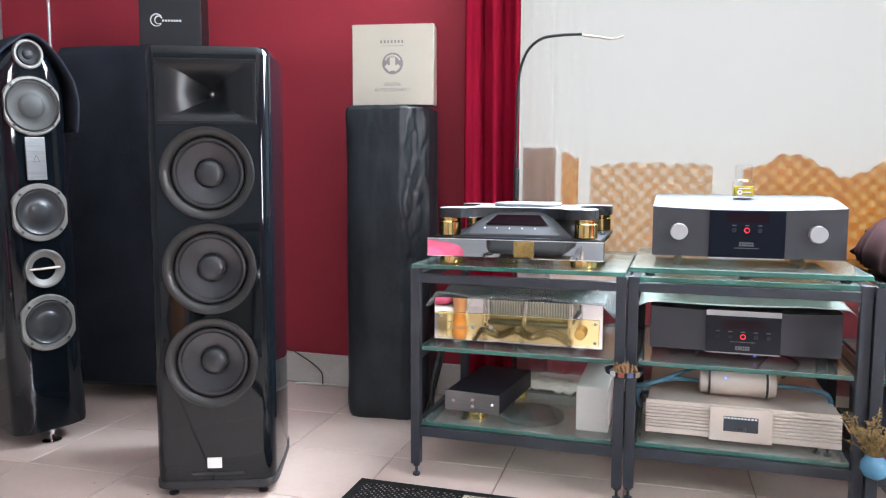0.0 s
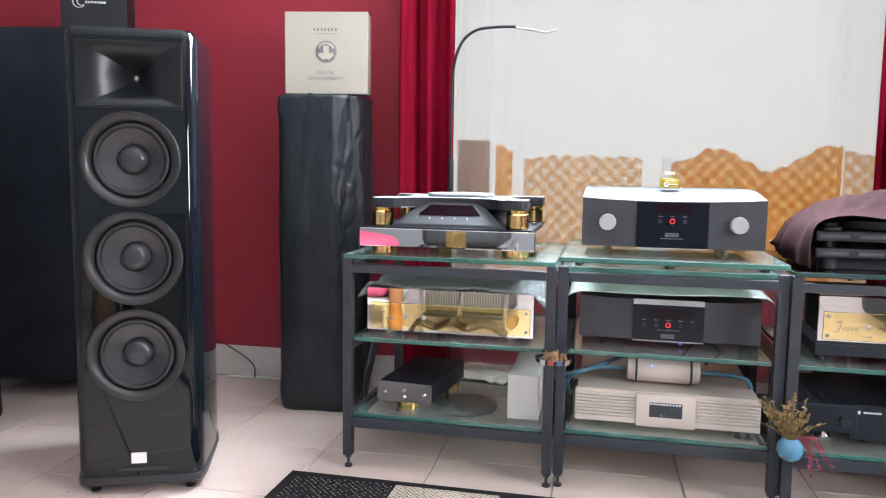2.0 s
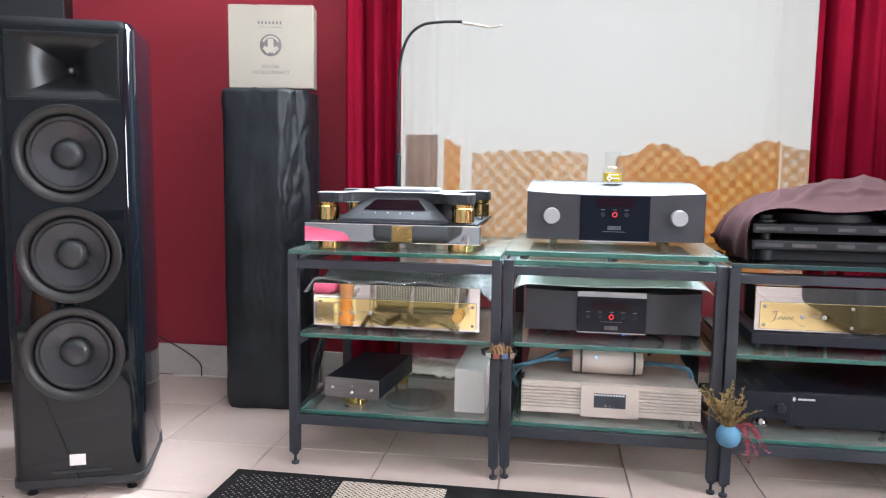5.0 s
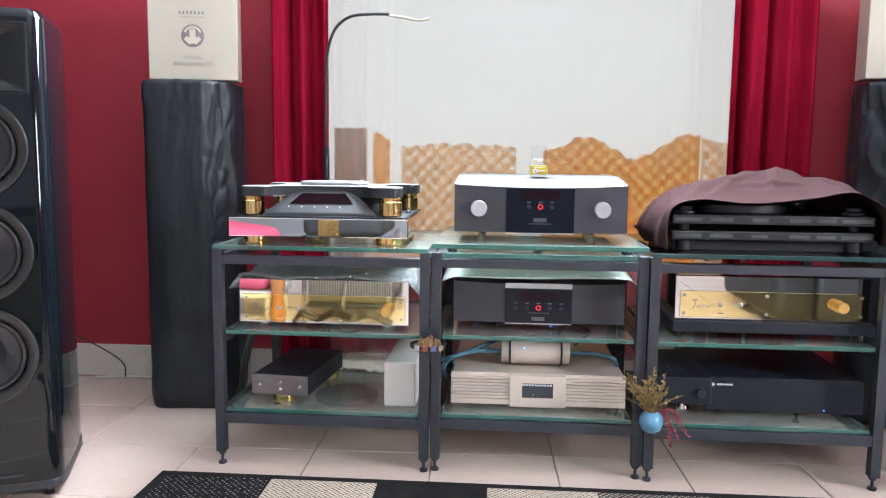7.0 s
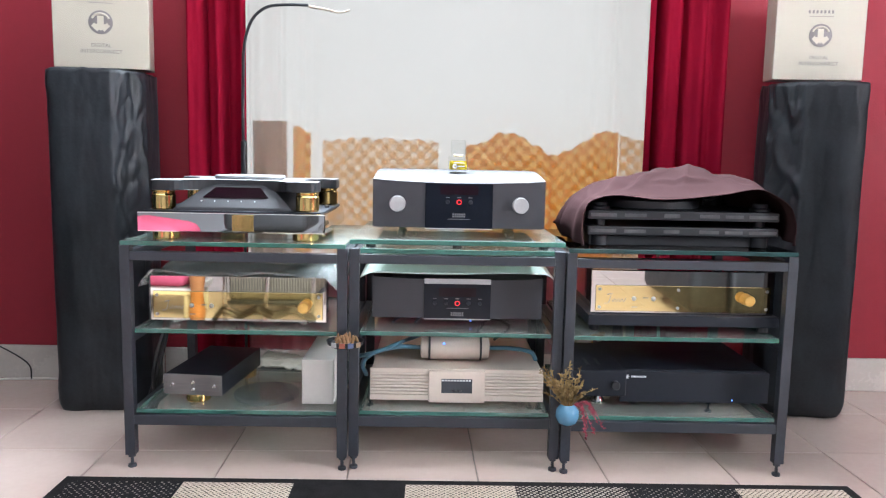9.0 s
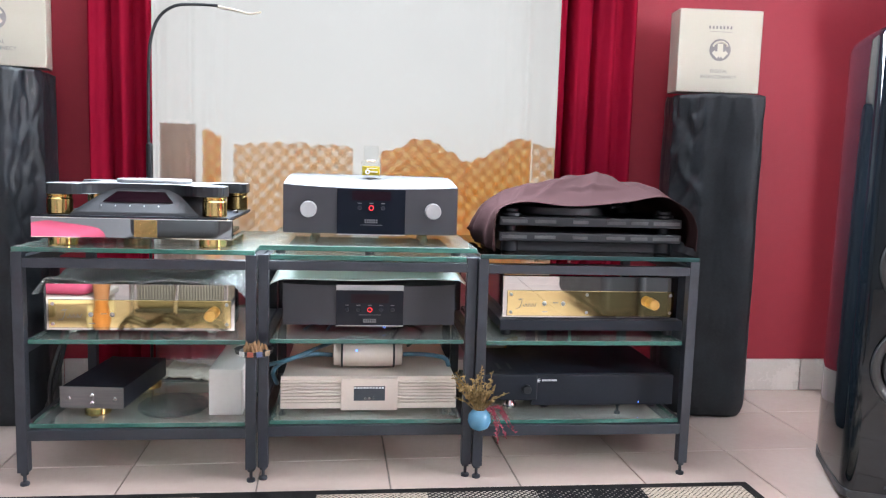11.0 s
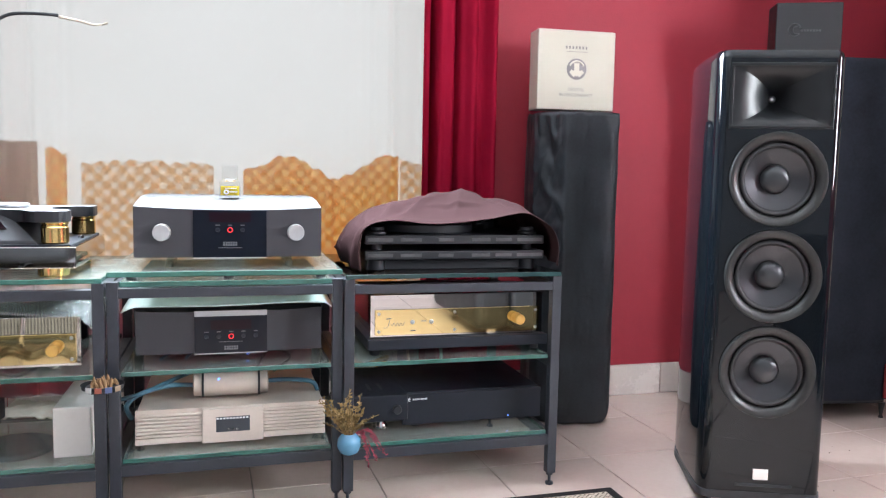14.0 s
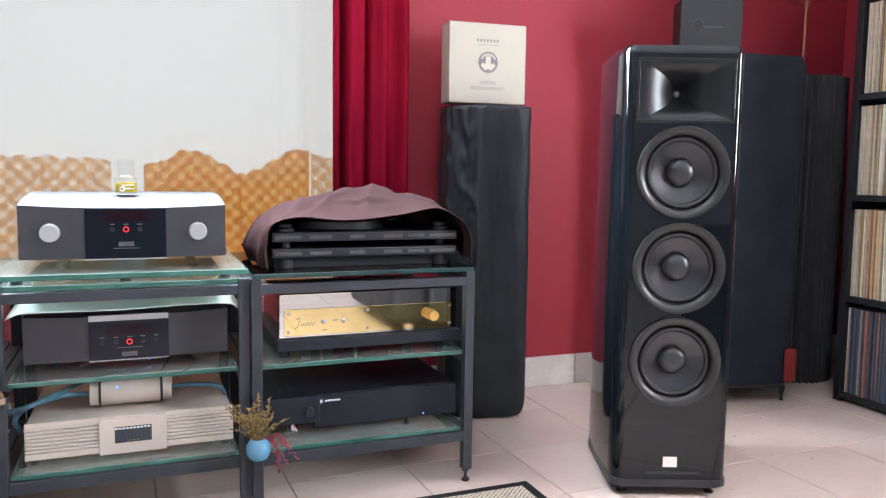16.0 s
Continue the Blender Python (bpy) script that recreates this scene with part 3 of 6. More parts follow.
def loudspeaker(m, label):
    sp = thing("floorstanding_speaker", m, label, "loudspeaker", "horn loudspeakers")
    W = 0.122
    turn_in = [(W + 0.028 * math.sin(a), 0.045 - 0.045 * math.cos(a)) for a in (radians(11.25 * k) for k in range(9))]
    half = turn_in + [(0.152, 0.10), (0.153, 0.16), (0.153, 0.22), (0.151, 0.28), (0.145, 0.33), (0.134, 0.365), (0.115, 0.388), (0.08, 0.40)]
    outline = [(-x, y) for x, y in half] + half[::-1]
    bm = bmesh.new()
    # walls, all but the flat front
    levels = [(0.045, 1.0), (1.115, 1.0), (1.128, 0.985), (1.135, 0.955)]
    rings = []
    for z, s in levels:
        rings.append([bm.verts.new((x * s, 0.2 + (y - 0.2) * s, z)) for x, y in outline])
    n = len(outline)
    for a, b in zip(rings, rings[1:]):
        for k in range(n - 1 if a is rings[0] else n):
            bm.faces.new((a[k], a[(k + 1) % n], b[(k + 1) % n], b[k]))
    bm.faces.new(rings[-1]), bm.faces.new(rings[0][::-1])
    part("cabinet", bm, GLOSS, sp, "black piano-lacquered cabinet with rounded edges", 32)
    bm = bmesh.new()
    z1, z2, z3, z4 = 0.234, 0.472, 0.710, 0.946
    quad(bm, -W, W, 0.045, z1)
    for lo, hi, c in ((z1, z2, 0.353), (z2, z3, 0.591), (z3, z4, 0.827)):
        cell(bm, -W, W, lo, hi, 0.1, 0, c)
    quad(bm, -W, -0.113, z4, 1.104), quad(bm, 0.113, W, z4, 1.104), quad(bm, -0.113, 0.113, z4, 0.955), quad(bm, -0.113, 0.113, 1.096, 1.104), quad(bm, -W, W, 1.104, 1.115)
    bmesh.ops.remove_doubles(bm, verts=bm.verts, dist=1e-5)
    part("baffle", bm, GLOSS, sp, "glossy black front panel")
    for z in (0.353, 0.591, 0.827):
        woofer(sp, z)
    # horn: a rectangle that narrows in a curve to a round throat
    def mouth(u, v):
        a = u * 2 * math.pi
        c, s = math.cos(a), math.sin(a)
        k = 1 / max(abs(c), abs(s))
        hx, hz = 0.113 * (1 - v) ** 1.15 + 0.009 * v, 0.071 * (1 - v) ** 0.85 + 0.009 * v
        q = (1 - v ** 3) * k + v ** 3
        return (hx * c * q, 0.080 * (0.22 * v + 0.78 * v ** 2.3), 1.0255 + hz * s * q)
    horn = part("horn", sheet(64, 20, mouth, True), HORN, sp, "matt black horn flare", 35)
    bm = box(-0.121, 0.121, -0.0015, 0.003, 1.096, 1.104, 0.0014)
    box(-0.121, 0.121, -0.0015, 0.003, 0.947, 0.955, 0.0014, bm=bm)
    box(-0.121, -0.113, -0.0015, 0.003, 0.955, 1.096, 0.0014, bm=bm)
    box(0.113, 0.121, -0.0015, 0.003, 0.955, 1.096, 0.0014, bm=bm)
    part("rim", bm, HORN, horn)
    part("tweeter", lathe([(0.0095, -0.002), (0.0088, 0.002), (0.005, 0.005), (0, 0.006)], 20, front(0, 0.081, 1.0255)), STEEL, horn, "small metal tweeter dome", 60)
    part("badge", box(-0.019, 0.017, -0.004, 0.0, 0.079, 0.106, 0.001), WHITECARD, sp, "small white badge")
    bm = box(-0.062, 0.075, -0.003, 0.001, 0.060, 0.068, 0.002)
    part("port_slot", bm, SATIN, sp, "dark slot near the foot")
    part("plinth", prism(loop_round([(-0.145, -0.003), (-0.154, 0.05), (-0.154, 0.30), (-0.12, 0.402), (0.12, 0.402), (0.154, 0.30), (0.154, 0.05), (0.145, -0.003)], 0.03, 4), 0.026, 0.046, 0.004), SATIN, sp, "black plinth")
    for x, y in ((-0.114, 0.035), (0.114, 0.035), (-0.10, 0.35), (0.10, 0.35)):
        part("foot", lathe([(0, 0), (0.012, 0), (0.013, 0.004), (0.006, 0.008), (0.005, 0.018), (0.012, 0.02), (0.012, 0.028), (0, 0.028)], 16, Matrix.Translation((x, y, 0))), SATIN, sp, "", 40)
    return sp


sp = loudspeaker(pose(1.275, -0.273, 0, 0, 0, -22), "glossy black floorstanding loudspeaker with horn and three woofers")
copy_thing(sp, pose(-1.246, -0.291, 0, 0, 0, 22) @ Matrix.Scale(0.982, 4))


# ---- slim loudspeaker under a dark shroud ----
def slim_speaker(m):
    sp = thing("slim_speaker", m, "glossy black column loudspeaker with silver-rimmed drivers under a black shroud", "loudspeaker")
    out = loop_round([(-0.108, 0.02), (-0.06, 0.0), (0.06, 0.0), (0.108, 0.02), (0.112, 0.22), (0.06, 0.38), (-0.06, 0.38), (-0.112, 0.22)], 0.03, 4)
    bm = bmesh.new()
    rings = [[bm.verts.new((x * q, y if y < 0.03 else y * (0.6 + 0.4 * q), z)) for x, y in out] for z, q in ((0.046, 0.97), (0.06, 1.0), (1.06, 1.0), (1.10, 0.93), (1.14, 0.74), (1.168, 0.50), (1.180, 0.30))]
    for a, b in zip(rings, rings[1:]):
        for k in range(len(a)):
            bm.faces.new((a[k], a[(k + 1) % len(a)], b[(k + 1) % len(a)], b[k]))
    bm.faces.new(rings[0][::-1]), bm.faces.new(rings[-1])
    part("cabinet", bm, GLOSS, sp, "", 40)
    def driver(z, r, cone_r, mat_cone, name="driver", bolts=True):
        """A round driver on a silver flange whose two sides are cut straight."""
        cut = r * (0.90 if bolts else 1.0)
        bm = bmesh.new()
        rings = []
        for q, h in ((r, -0.002), (r, 0.005), (r - 0.003, 0.008), (cone_r + 0.004, 0.008), (cone_r, 0.002), (cone_r, -0.01)):
            rings.append([bm.verts.new((max(-cut, min(cut, q * math.cos(a))), -h, z + q * math.sin(a))) for a in (2 * math.pi * k / 56 for k in range(56))])
        for a, b in zip(rings, rings[1:]):
            for k in range(56):
                bm.faces.new((a[k], a[(k + 1) % 56], b[(k + 1) % 56], b[k]))
        d = part(name, bm, FLANGE, sp, "silver flange", 40)
        part("cone", lathe([(cone_r, 0.004), (cone_r * 0.95, 0.0075), (cone_r * 0.89, 0.0055), (cone_r * 0.86, 0.0045), (cone_r * 0.52, 0.0008), (cone_r * 0.50, 0.002), (cone_r * 0.33, 0.0055), (0, 0.0075)], 48, front(0, 0, z)), mat_cone, d, "black cone", 60)
        if bolts:
            for k in range(4):
                a = radians(45 + 90 * k)
                part("bolt", disc(0.004, 0.003, 10, 0.0005, front((r - 0.008) * math.cos(a), -0.0075, z + (r - 0.008) * math.sin(a))), SATIN, d)
    driver(1.145, 0.042, 0.030, DARKALU, "tweeter", False)
    driver(1.000, 0.084, 0.072, GREYCONE)
    driver(0.696, 0.084, 0.066, DUSTCAP)
    driver(0.371, 0.084, 0.064, DUSTCAP)
    port = part("port", lathe([(0.056, -0.001), (0.056, 0.012), (0.053, 0.0135), (0.045, 0.009), (0.037, 0.003), (0.033, 0.0006)], 40, front(0, 0, 0.532)), FLANGE, sp, "flared silver port", 60)
    part("divider", box(-0.044, 0.044, -0.010, -0.001, 0.529, 0.535, 0.002), SILVER, port)
    plate = part("name_plate", box(-0.027, 0.027, -0.006, 0.001, 0.79, 0.912, 0.001), STEEL, sp, "bright metal plate with a small triangle")
    bm = bmesh.new()
    for a, b in (((-0.009, 0.842), (0.0, 0.862)), ((0.0, 0.862), (0.009, 0.842)), ((0.009, 0.842), (-0.009, 0.842))):
        merge(bm, tube([(a[0], -0.0065, a[1]), (b[0], -0.0065, b[1])], 0.0008, 6, 1))
    part("mark", bm, INK, plate)
    def hood(u, v):
        """A thick cloth folded over the crown: a pointed arch that hangs down both sides."""
        a = 2 * u - 1
        side = min(1.0, abs(a) / 0.62)
        x = math.copysign(0.119 * side ** 0.85, a)
        z = 1.198 - 0.120 * side ** 1.5
        if abs(a) > 0.62:
            drop = (abs(a) - 0.62) / 0.38
            z, x = 1.078 - 0.15 * drop, x + math.copysign(0.010 * math.sin(drop * 3), a)
        return (x + 0.004 * wobble(u * 8, v * 4, 2), -0.022 + 0.012 * abs(a) + 0.30 * v, z + 0.006 * wobble(u * 6, v * 3, 9))
    thicken(part("shroud", sheet(48, 12, hood), FELT, sp, "black cloth shroud", 180), 0.008)
    for x, y in ((0.0, 0.035), (0.085, 0.30), (-0.085, 0.30)):
        part("spike", lathe([(0, 0), (0.028, 0), (0.028, 0.004), (0.006, 0.007), (0.008, 0.022), (0.016, 0.046), (0, 0.046)], 20, Matrix.Translation((x, y, 0))), CHROME, sp, "polished cone foot", 40)
    return sp


slim_speaker(pose(-1.920, -0.105, 0.002, 0, -1.6, 68))


# ---- large cloth-covered loudspeakers with a black box on top ----
def covered_speaker(m, seed):
    sp = thing("covered_speaker", m, "large loudspeaker under a black cloth cover", "loudspeaker", "covered loudspeakers")
    def place(u, v):
        a = 2 * math.pi * u
        c, s = math.cos(a), math.sin(a)
        k = (abs(c) ** 5 + abs(s) ** 5) ** -0.2
        top = 1.0 if v < 0.93 else max(0.0, math.cos((v - 0.93) / 0.07 * math.pi / 2)) ** 0.45
        r = 1 + 0.012 * wobble(c * 3 + seed, s * 3, v * 5)
        return (0.24 * k * c * top * r, 0.19 + 0.19 * k * s * top * r, 0.07 + 1.175 * min(1, v / 0.95) + 0.012 * (1 - top))
    part("cover", sheet(72, 40, place, True), FELT, sp, "", 180)
    part("bottom", box(-0.20, 0.20, 0.03, 0.35, 0.05, 0.09, 0.004), SATIN, sp)
    for x, y in ((-0.19, 0.03), (0.19, 0.03), (-0.19, 0.35), (0.19, 0.35)):
        part("foot", lathe([(0, 0), (0.008, 0), (0.008, 0.004), (0.005, 0.01), (0.012, 0.055), (0, 0.055)], 14, Matrix.Translation((x, y, 0))), SATIN, sp, "", 40)
    part("tag", box(0.17, 0.215, -0.006, 0.0, 0.08, 0.20, 0.001), mat("red tag", (0.20, 0.01, 0.012), 0.5, scale=12), sp, "small red cloth tag")
    return sp


def black_box(m, ink):
    b = thing("cable_box", m, "black linen presentation box with a small pale emblem", "box", "black cable boxes")
    part("carton", box(-0.105, 0.105, 0, 0.10, 0, 0.175, 0.003), BLACKBOX, b)
    def arc(cx, r, a0, a1):
        return tube([(cx + r * math.cos(radians(a)), -0.001, 0.085 + r * math.sin(radians(a))) for a in range(a0, a1, 20)], 0.0028, 6, 3, 0.4)
    part("emblem", merge(arc(-0.045, 0.020, 40, 330), arc(-0.038, 0.013, 30, 320)), ink, b, "pale crescent emblem", 180)
    bm = bmesh.new()
    for k in range(7):
        box(-0.026 + k * 0.0095, -0.0195 + k * 0.0095, -0.001, 0.0, 0.080, 0.0865, bm=bm)
    part("lettering", bm, ink, b)
    return b


covered_speaker(pose(-2.03, 0.31, 0, 0, 0, 10), 2)
covered_speaker(pose(2.03, 0.29, 0, 0, 0, -10), 6)
black_box(pose(-1.835, 0.38, 1.247, 0, 0, 20), WHITEINK)
black_box(pose(1.865, 0.34, 1.247, 0, 0, -24), DIMINK)


# ---- ribbed columns with a lamp on each ----
def ribbed_column(m):
    c = thing("ribbed_column", m, "tall dark column wrapped in ribbed foam", "acoustic column", "ribbed columns")
    def place(u, v):
        a = 2 * math.pi * u
        r = 0.155 + 0.011 * math.cos(40 * a) + 0.003 * wobble(u * 60, 0, v * 9)
        return (r * math.cos(a + 0.03 * wobble(1, v * 4, u * 20)), r * math.sin(a), 1.215 * v)
    part("wrap", sheet(400, 14, place, True), RIBBED, c, "", 180)
    part("lid", disc(0.150, 0.02, 40, 0.003, Matrix.Translation((0, 0, 1.20))), SATIN, c)
    return c


def column_lamp(m, metal, label):
    la = thing("table_lamp", m, label, "lamp", "column lamps")
    part("base", lathe([(0, 0), (0.035, 0), (0.035, 0.005), (0.012, 0.018), (0.007, 0.03)], 28), metal, la, "", 40)
    part("stem", lathe([(0.007, 0.02), (0.006, 0.25), (0.007, 0.27), (0.013, 0.285), (0.013, 0.30), (0, 0.30)], 18), metal, la, "", 40)
    sh = part("shade", lathe([(0.02, 0.295), (0.075, 0.302), (0.088, 0.32), (0.092, 0.38), (0.085, 0.44), (0.06, 0.47)], 36), CLEAR, la, "clear glass shade", 60)
    sh.visible_shadow = False
    return la


for s in (-1, 1):
    ribbed_column(pose(2.55 * s, 0.58, 0))
    column_lamp(pose(2.52 * s, 0.56, 1.22), STEEL if s < 0 else COPPER, "slim steel lamp with a glass shade standing on a column" if s < 0 else "slim copper lamp with a glass shade standing on a column")


# ---- pillars under vinyl covers, with flat cartons on top ----
def vinyl_pillar(m, seed, slant, label):
    """A square pillar in loose vinyl: one corner, towards slant degrees, hangs as a crumpled flat facet."""
    nx, ny, reach = math.cos(radians(slant)), math.sin(radians(slant)), 0.137

    def ridge(*p):
        return max(0.0, 0.24 - abs(wobble(*p)))

    def place(u, v):
        a = 2 * math.pi * u
        c, s = math.cos(a), math.sin(a)
        k = (abs(c) ** 5 + abs(s) ** 5) ** -0.2
        z = 1.035 * min(1.0, v / 0.965)
        lid = max(0.0, 1 - max(0, v - 0.965) / 0.035)
        x, y = 0.138 * k * c, 0.140 * k * s
        far = x * nx + y * ny
        loose = min(1.0, max(0.0, (far - reach + 0.012) / 0.02)) * min(1.0, max(0.0, (z - 0.18) / 0.4))
        if far > reach:
            pull = 1 - (1 - reach / far) * min(1.0, 0.35 + z)
            x, y = x * pull, y * pull
        along = x * -ny + y * nx
        r = 1 + 0.05 * wobble(c * 1.3 + seed, s * 1.3, z * 2.0)
        r += loose * (0.22 * ridge(along * 16 + seed, z * 7 + along * 9, 1.5) - 0.16 * ridge(along * 22 - z * 4, z * 10 + seed, 4.0) + 0.02 * wobble(along * 60, z * 34, seed))
        r += 0.10 * ridge(c * 1.2 + seed + z * 0.7, s * 1.2, z * 1.6) * z + 0.006 * wobble(c * 12, s * 12 + seed, z * 16)
        r += 0.09 * max(0, 0.12 - z) / 0.12 * (0.3 + wobble(c * 2, s * 2, seed)) - 0.12 * math.exp(-z / 0.025)
        r += 0.05 * math.exp(-((z - 1.0) / 0.03) ** 2) * wobble(c * 5, s * 5, seed)
        r *= lid ** 0.6
        return (x * r, y * r, z + (0.012 * wobble(c * 4, s * 4, 3) if lid > 0.9 else 0) * z + 0.004 * (1 - lid))
    ob = part("covered_pillar", sheet(160, 130, place, True), VINYL, None, "", 180, m)
    return tagged(ob, label, "covered pillar", "vinyl-covered pillars")


vinyl_pillar(pose(-1.087, 0.545, -0.004, 0, 0, 6), 3.0, 320, "tall pillar under a creased black vinyl cover")
vinyl_pillar(pose(1.125, 0.575, 0.004, 0, 0, -10), 8.0, 224, "tall pillar under a creased black vinyl cover")


def carton_box(m, label):
    b = thing("carton_box", m, label, "box", "cartons on the pillars")
    part("carton", box(-0.134, 0.134, 0, 0.085, 0, 0.258, 0.002), CARTON, b)
    wrap = part("wrap", box(-0.1355, 0.1355, -0.0012, 0.0862, -0.0005, 0.2595, 0.002), CLEAR, b, "loose clear film")
    wrap.visible_shadow = False
    f = TO_FRONT
    bm = bmesh.new()
    for k in range(7):
        box(-0.040 + k * 0.0115, -0.0345 + k * 0.0115, -0.003, -0.0015, 0.198, 0.207, bm=bm)
    box(-0.036, 0.036, -0.003, -0.0015, 0.1885, 0.1896, bm=bm)
    part("brand_bars", bm, INK, b)
    em = part("emblem", lathe([(0, 0.0005), (0.0335, 0.0005), (0.0345, 0)], 40, front(0, -0.0018, 0.133)), INK, b, "dark round emblem", 30)
    figure = bmesh.new()
    for one in ([(-0.009, 0.152), (0.009, 0.152), (0.009, 0.128), (-0.009, 0.128)], [(-0.022, 0.128), (0.022, 0.128), (0.0, 0.108), (0.0, 0.108)], [(-0.026, 0.122), (-0.018, 0.132), (-0.004, 0.112), (-0.010, 0.106)], [(0.026, 0.122), (0.018, 0.132), (0.004, 0.112), (0.010, 0.106)]):
        corners = [figure.verts.new((x, -0.0028, z)) for x, z in dict.fromkeys(one)]
        figure.faces.new(corners)
    bm = merge(figure, tube([(0.025 * math.cos(radians(a)), -0.0025, 0.136 + 0.022 * math.sin(radians(a))) for a in range(20, 161, 20)], 0.0034, 6, 3))
    part("figure", bm, CARTON, em, "pale arrow figure")
    words("DIGITAL", 0.0155, INK, b, front(0, -0.0022, 0.066))
    words("INTERCONNECT", 0.0155, INK, b, front(0, -0.0022, 0.048))
    return b


carton_box(pose(-1.060, 0.475, 1.037, 0, 0, 10), "cream carton with a round dark emblem on a covered pillar")
carton_box(pose(1.107, 0.515, 1.05, 0, 0, -4), "cream carton with a round dark emblem on a covered pillar")


# ---- racks ----
def shelf_glass(parent, x0, x1, y0, y1, z0, z1, name="glass_shelf", material=None, edge=None):
    bm = box(x0, x1, y0, y1, z0, z1, 0.0012, 1)
    for f in bm.faces:
        f.material_index = 0 if abs(f.normal.z) > 0.8 else 1
    ob = part(name, bm, [material or GLASS, edge or EDGE], parent, "greenish float glass shelf")
    ob.visible_shadow = False
    return ob


def rack(x0, x1, label, y=0.0, top_dark=False, double=False, turn=0.0):
    """Three-shelf rack of square steel tube with glass shelves. Its front posts stand on y = 0."""
    w, dep, t = x1 - x0, 0.49, 0.0125
    r = thing("rack", pose((x0 + x1) / 2, y, 0, 0, 0, turn), label, "rack", "racks")
    h = w / 2
    for x in (-h + t, h - t):
        for yy in (0.0, dep):
            part("post", box(x - t, x + t, yy - t, yy + t, 0.034, 0.566, 0.0015), POWDER, r)
            part("foot", lathe([(0, 0), (0.010, 0), (0.011, 0.003), (0.010, 0.007), (0.004, 0.009), (0.004, 0.026), (0.009, 0.027), (0.009, 0.034), (0, 0.034)], 16, Matrix.Translation((x, yy, 0))), POWDER, r, "", 40)
        for z0, z1 in ((0.529, 0.551), (0.322, 0.343), (0.113, 0.139)):
            part("side_rail", box(x - t + 0.001, x + t - 0.001, t, dep - t, z0, z1, 0.001), POWDER, r)
    for yy in (0.0, dep):
        for z0, z1 in ((0.529, 0.551), (0.113, 0.139)):
            part("cross_rail", box(-h + 2 * t, h - 2 * t, yy - t + 0.001, yy + t - 0.001, z0, z1, 0.001), POWDER, r)
    g0 = -h + 0.003
    dg = DARKGLASS if top_dark else GLASS
    if double:
        shelf_glass(r, -h + 0.027, h - 0.027, -0.008, dep, 0.554, 0.566, material=dg)
        shelf_glass(r, g0, -g0, -0.020, dep + 0.01, 0.578, 0.590, material=dg)
        for x in (-h + 0.05, 0, h - 0.05):
            for yy in (0.03, dep - 0.03):
                part("spacer", disc(0.012, 0.012, 16, 0.001, Matrix.Translation((x, yy, 0.566))), SATIN, r)
    else:
        shelf_glass(r, g0, -g0, -0.016, dep + 0.01, 0.566, 0.577, material=dg, edge=DARKEDGE if top_dark else None)
    shelf_glass(r, -h + 0.027, h - 0.027, 0.0, dep - 0.015, 0.345, 0.356)
    shelf_glass(r, -h + 0.027, h - 0.027, -0.004, dep - 0.015, 0.141, 0.152)
    return r


DARKEDGE = mat("dark glass edge", (0.02, 0.05, 0.05), 0.15, vary=0.2, scale=9)
rack(-0.826, -0.271, "black steel rack with glass shelves, disc player on top", 0.0)
rack(-0.268, 0.266, "black steel rack with a doubled glass top", 0.012, False, True)
rack(0.268, 0.838, "black steel rack with a smoked glass top", 0.0, True)


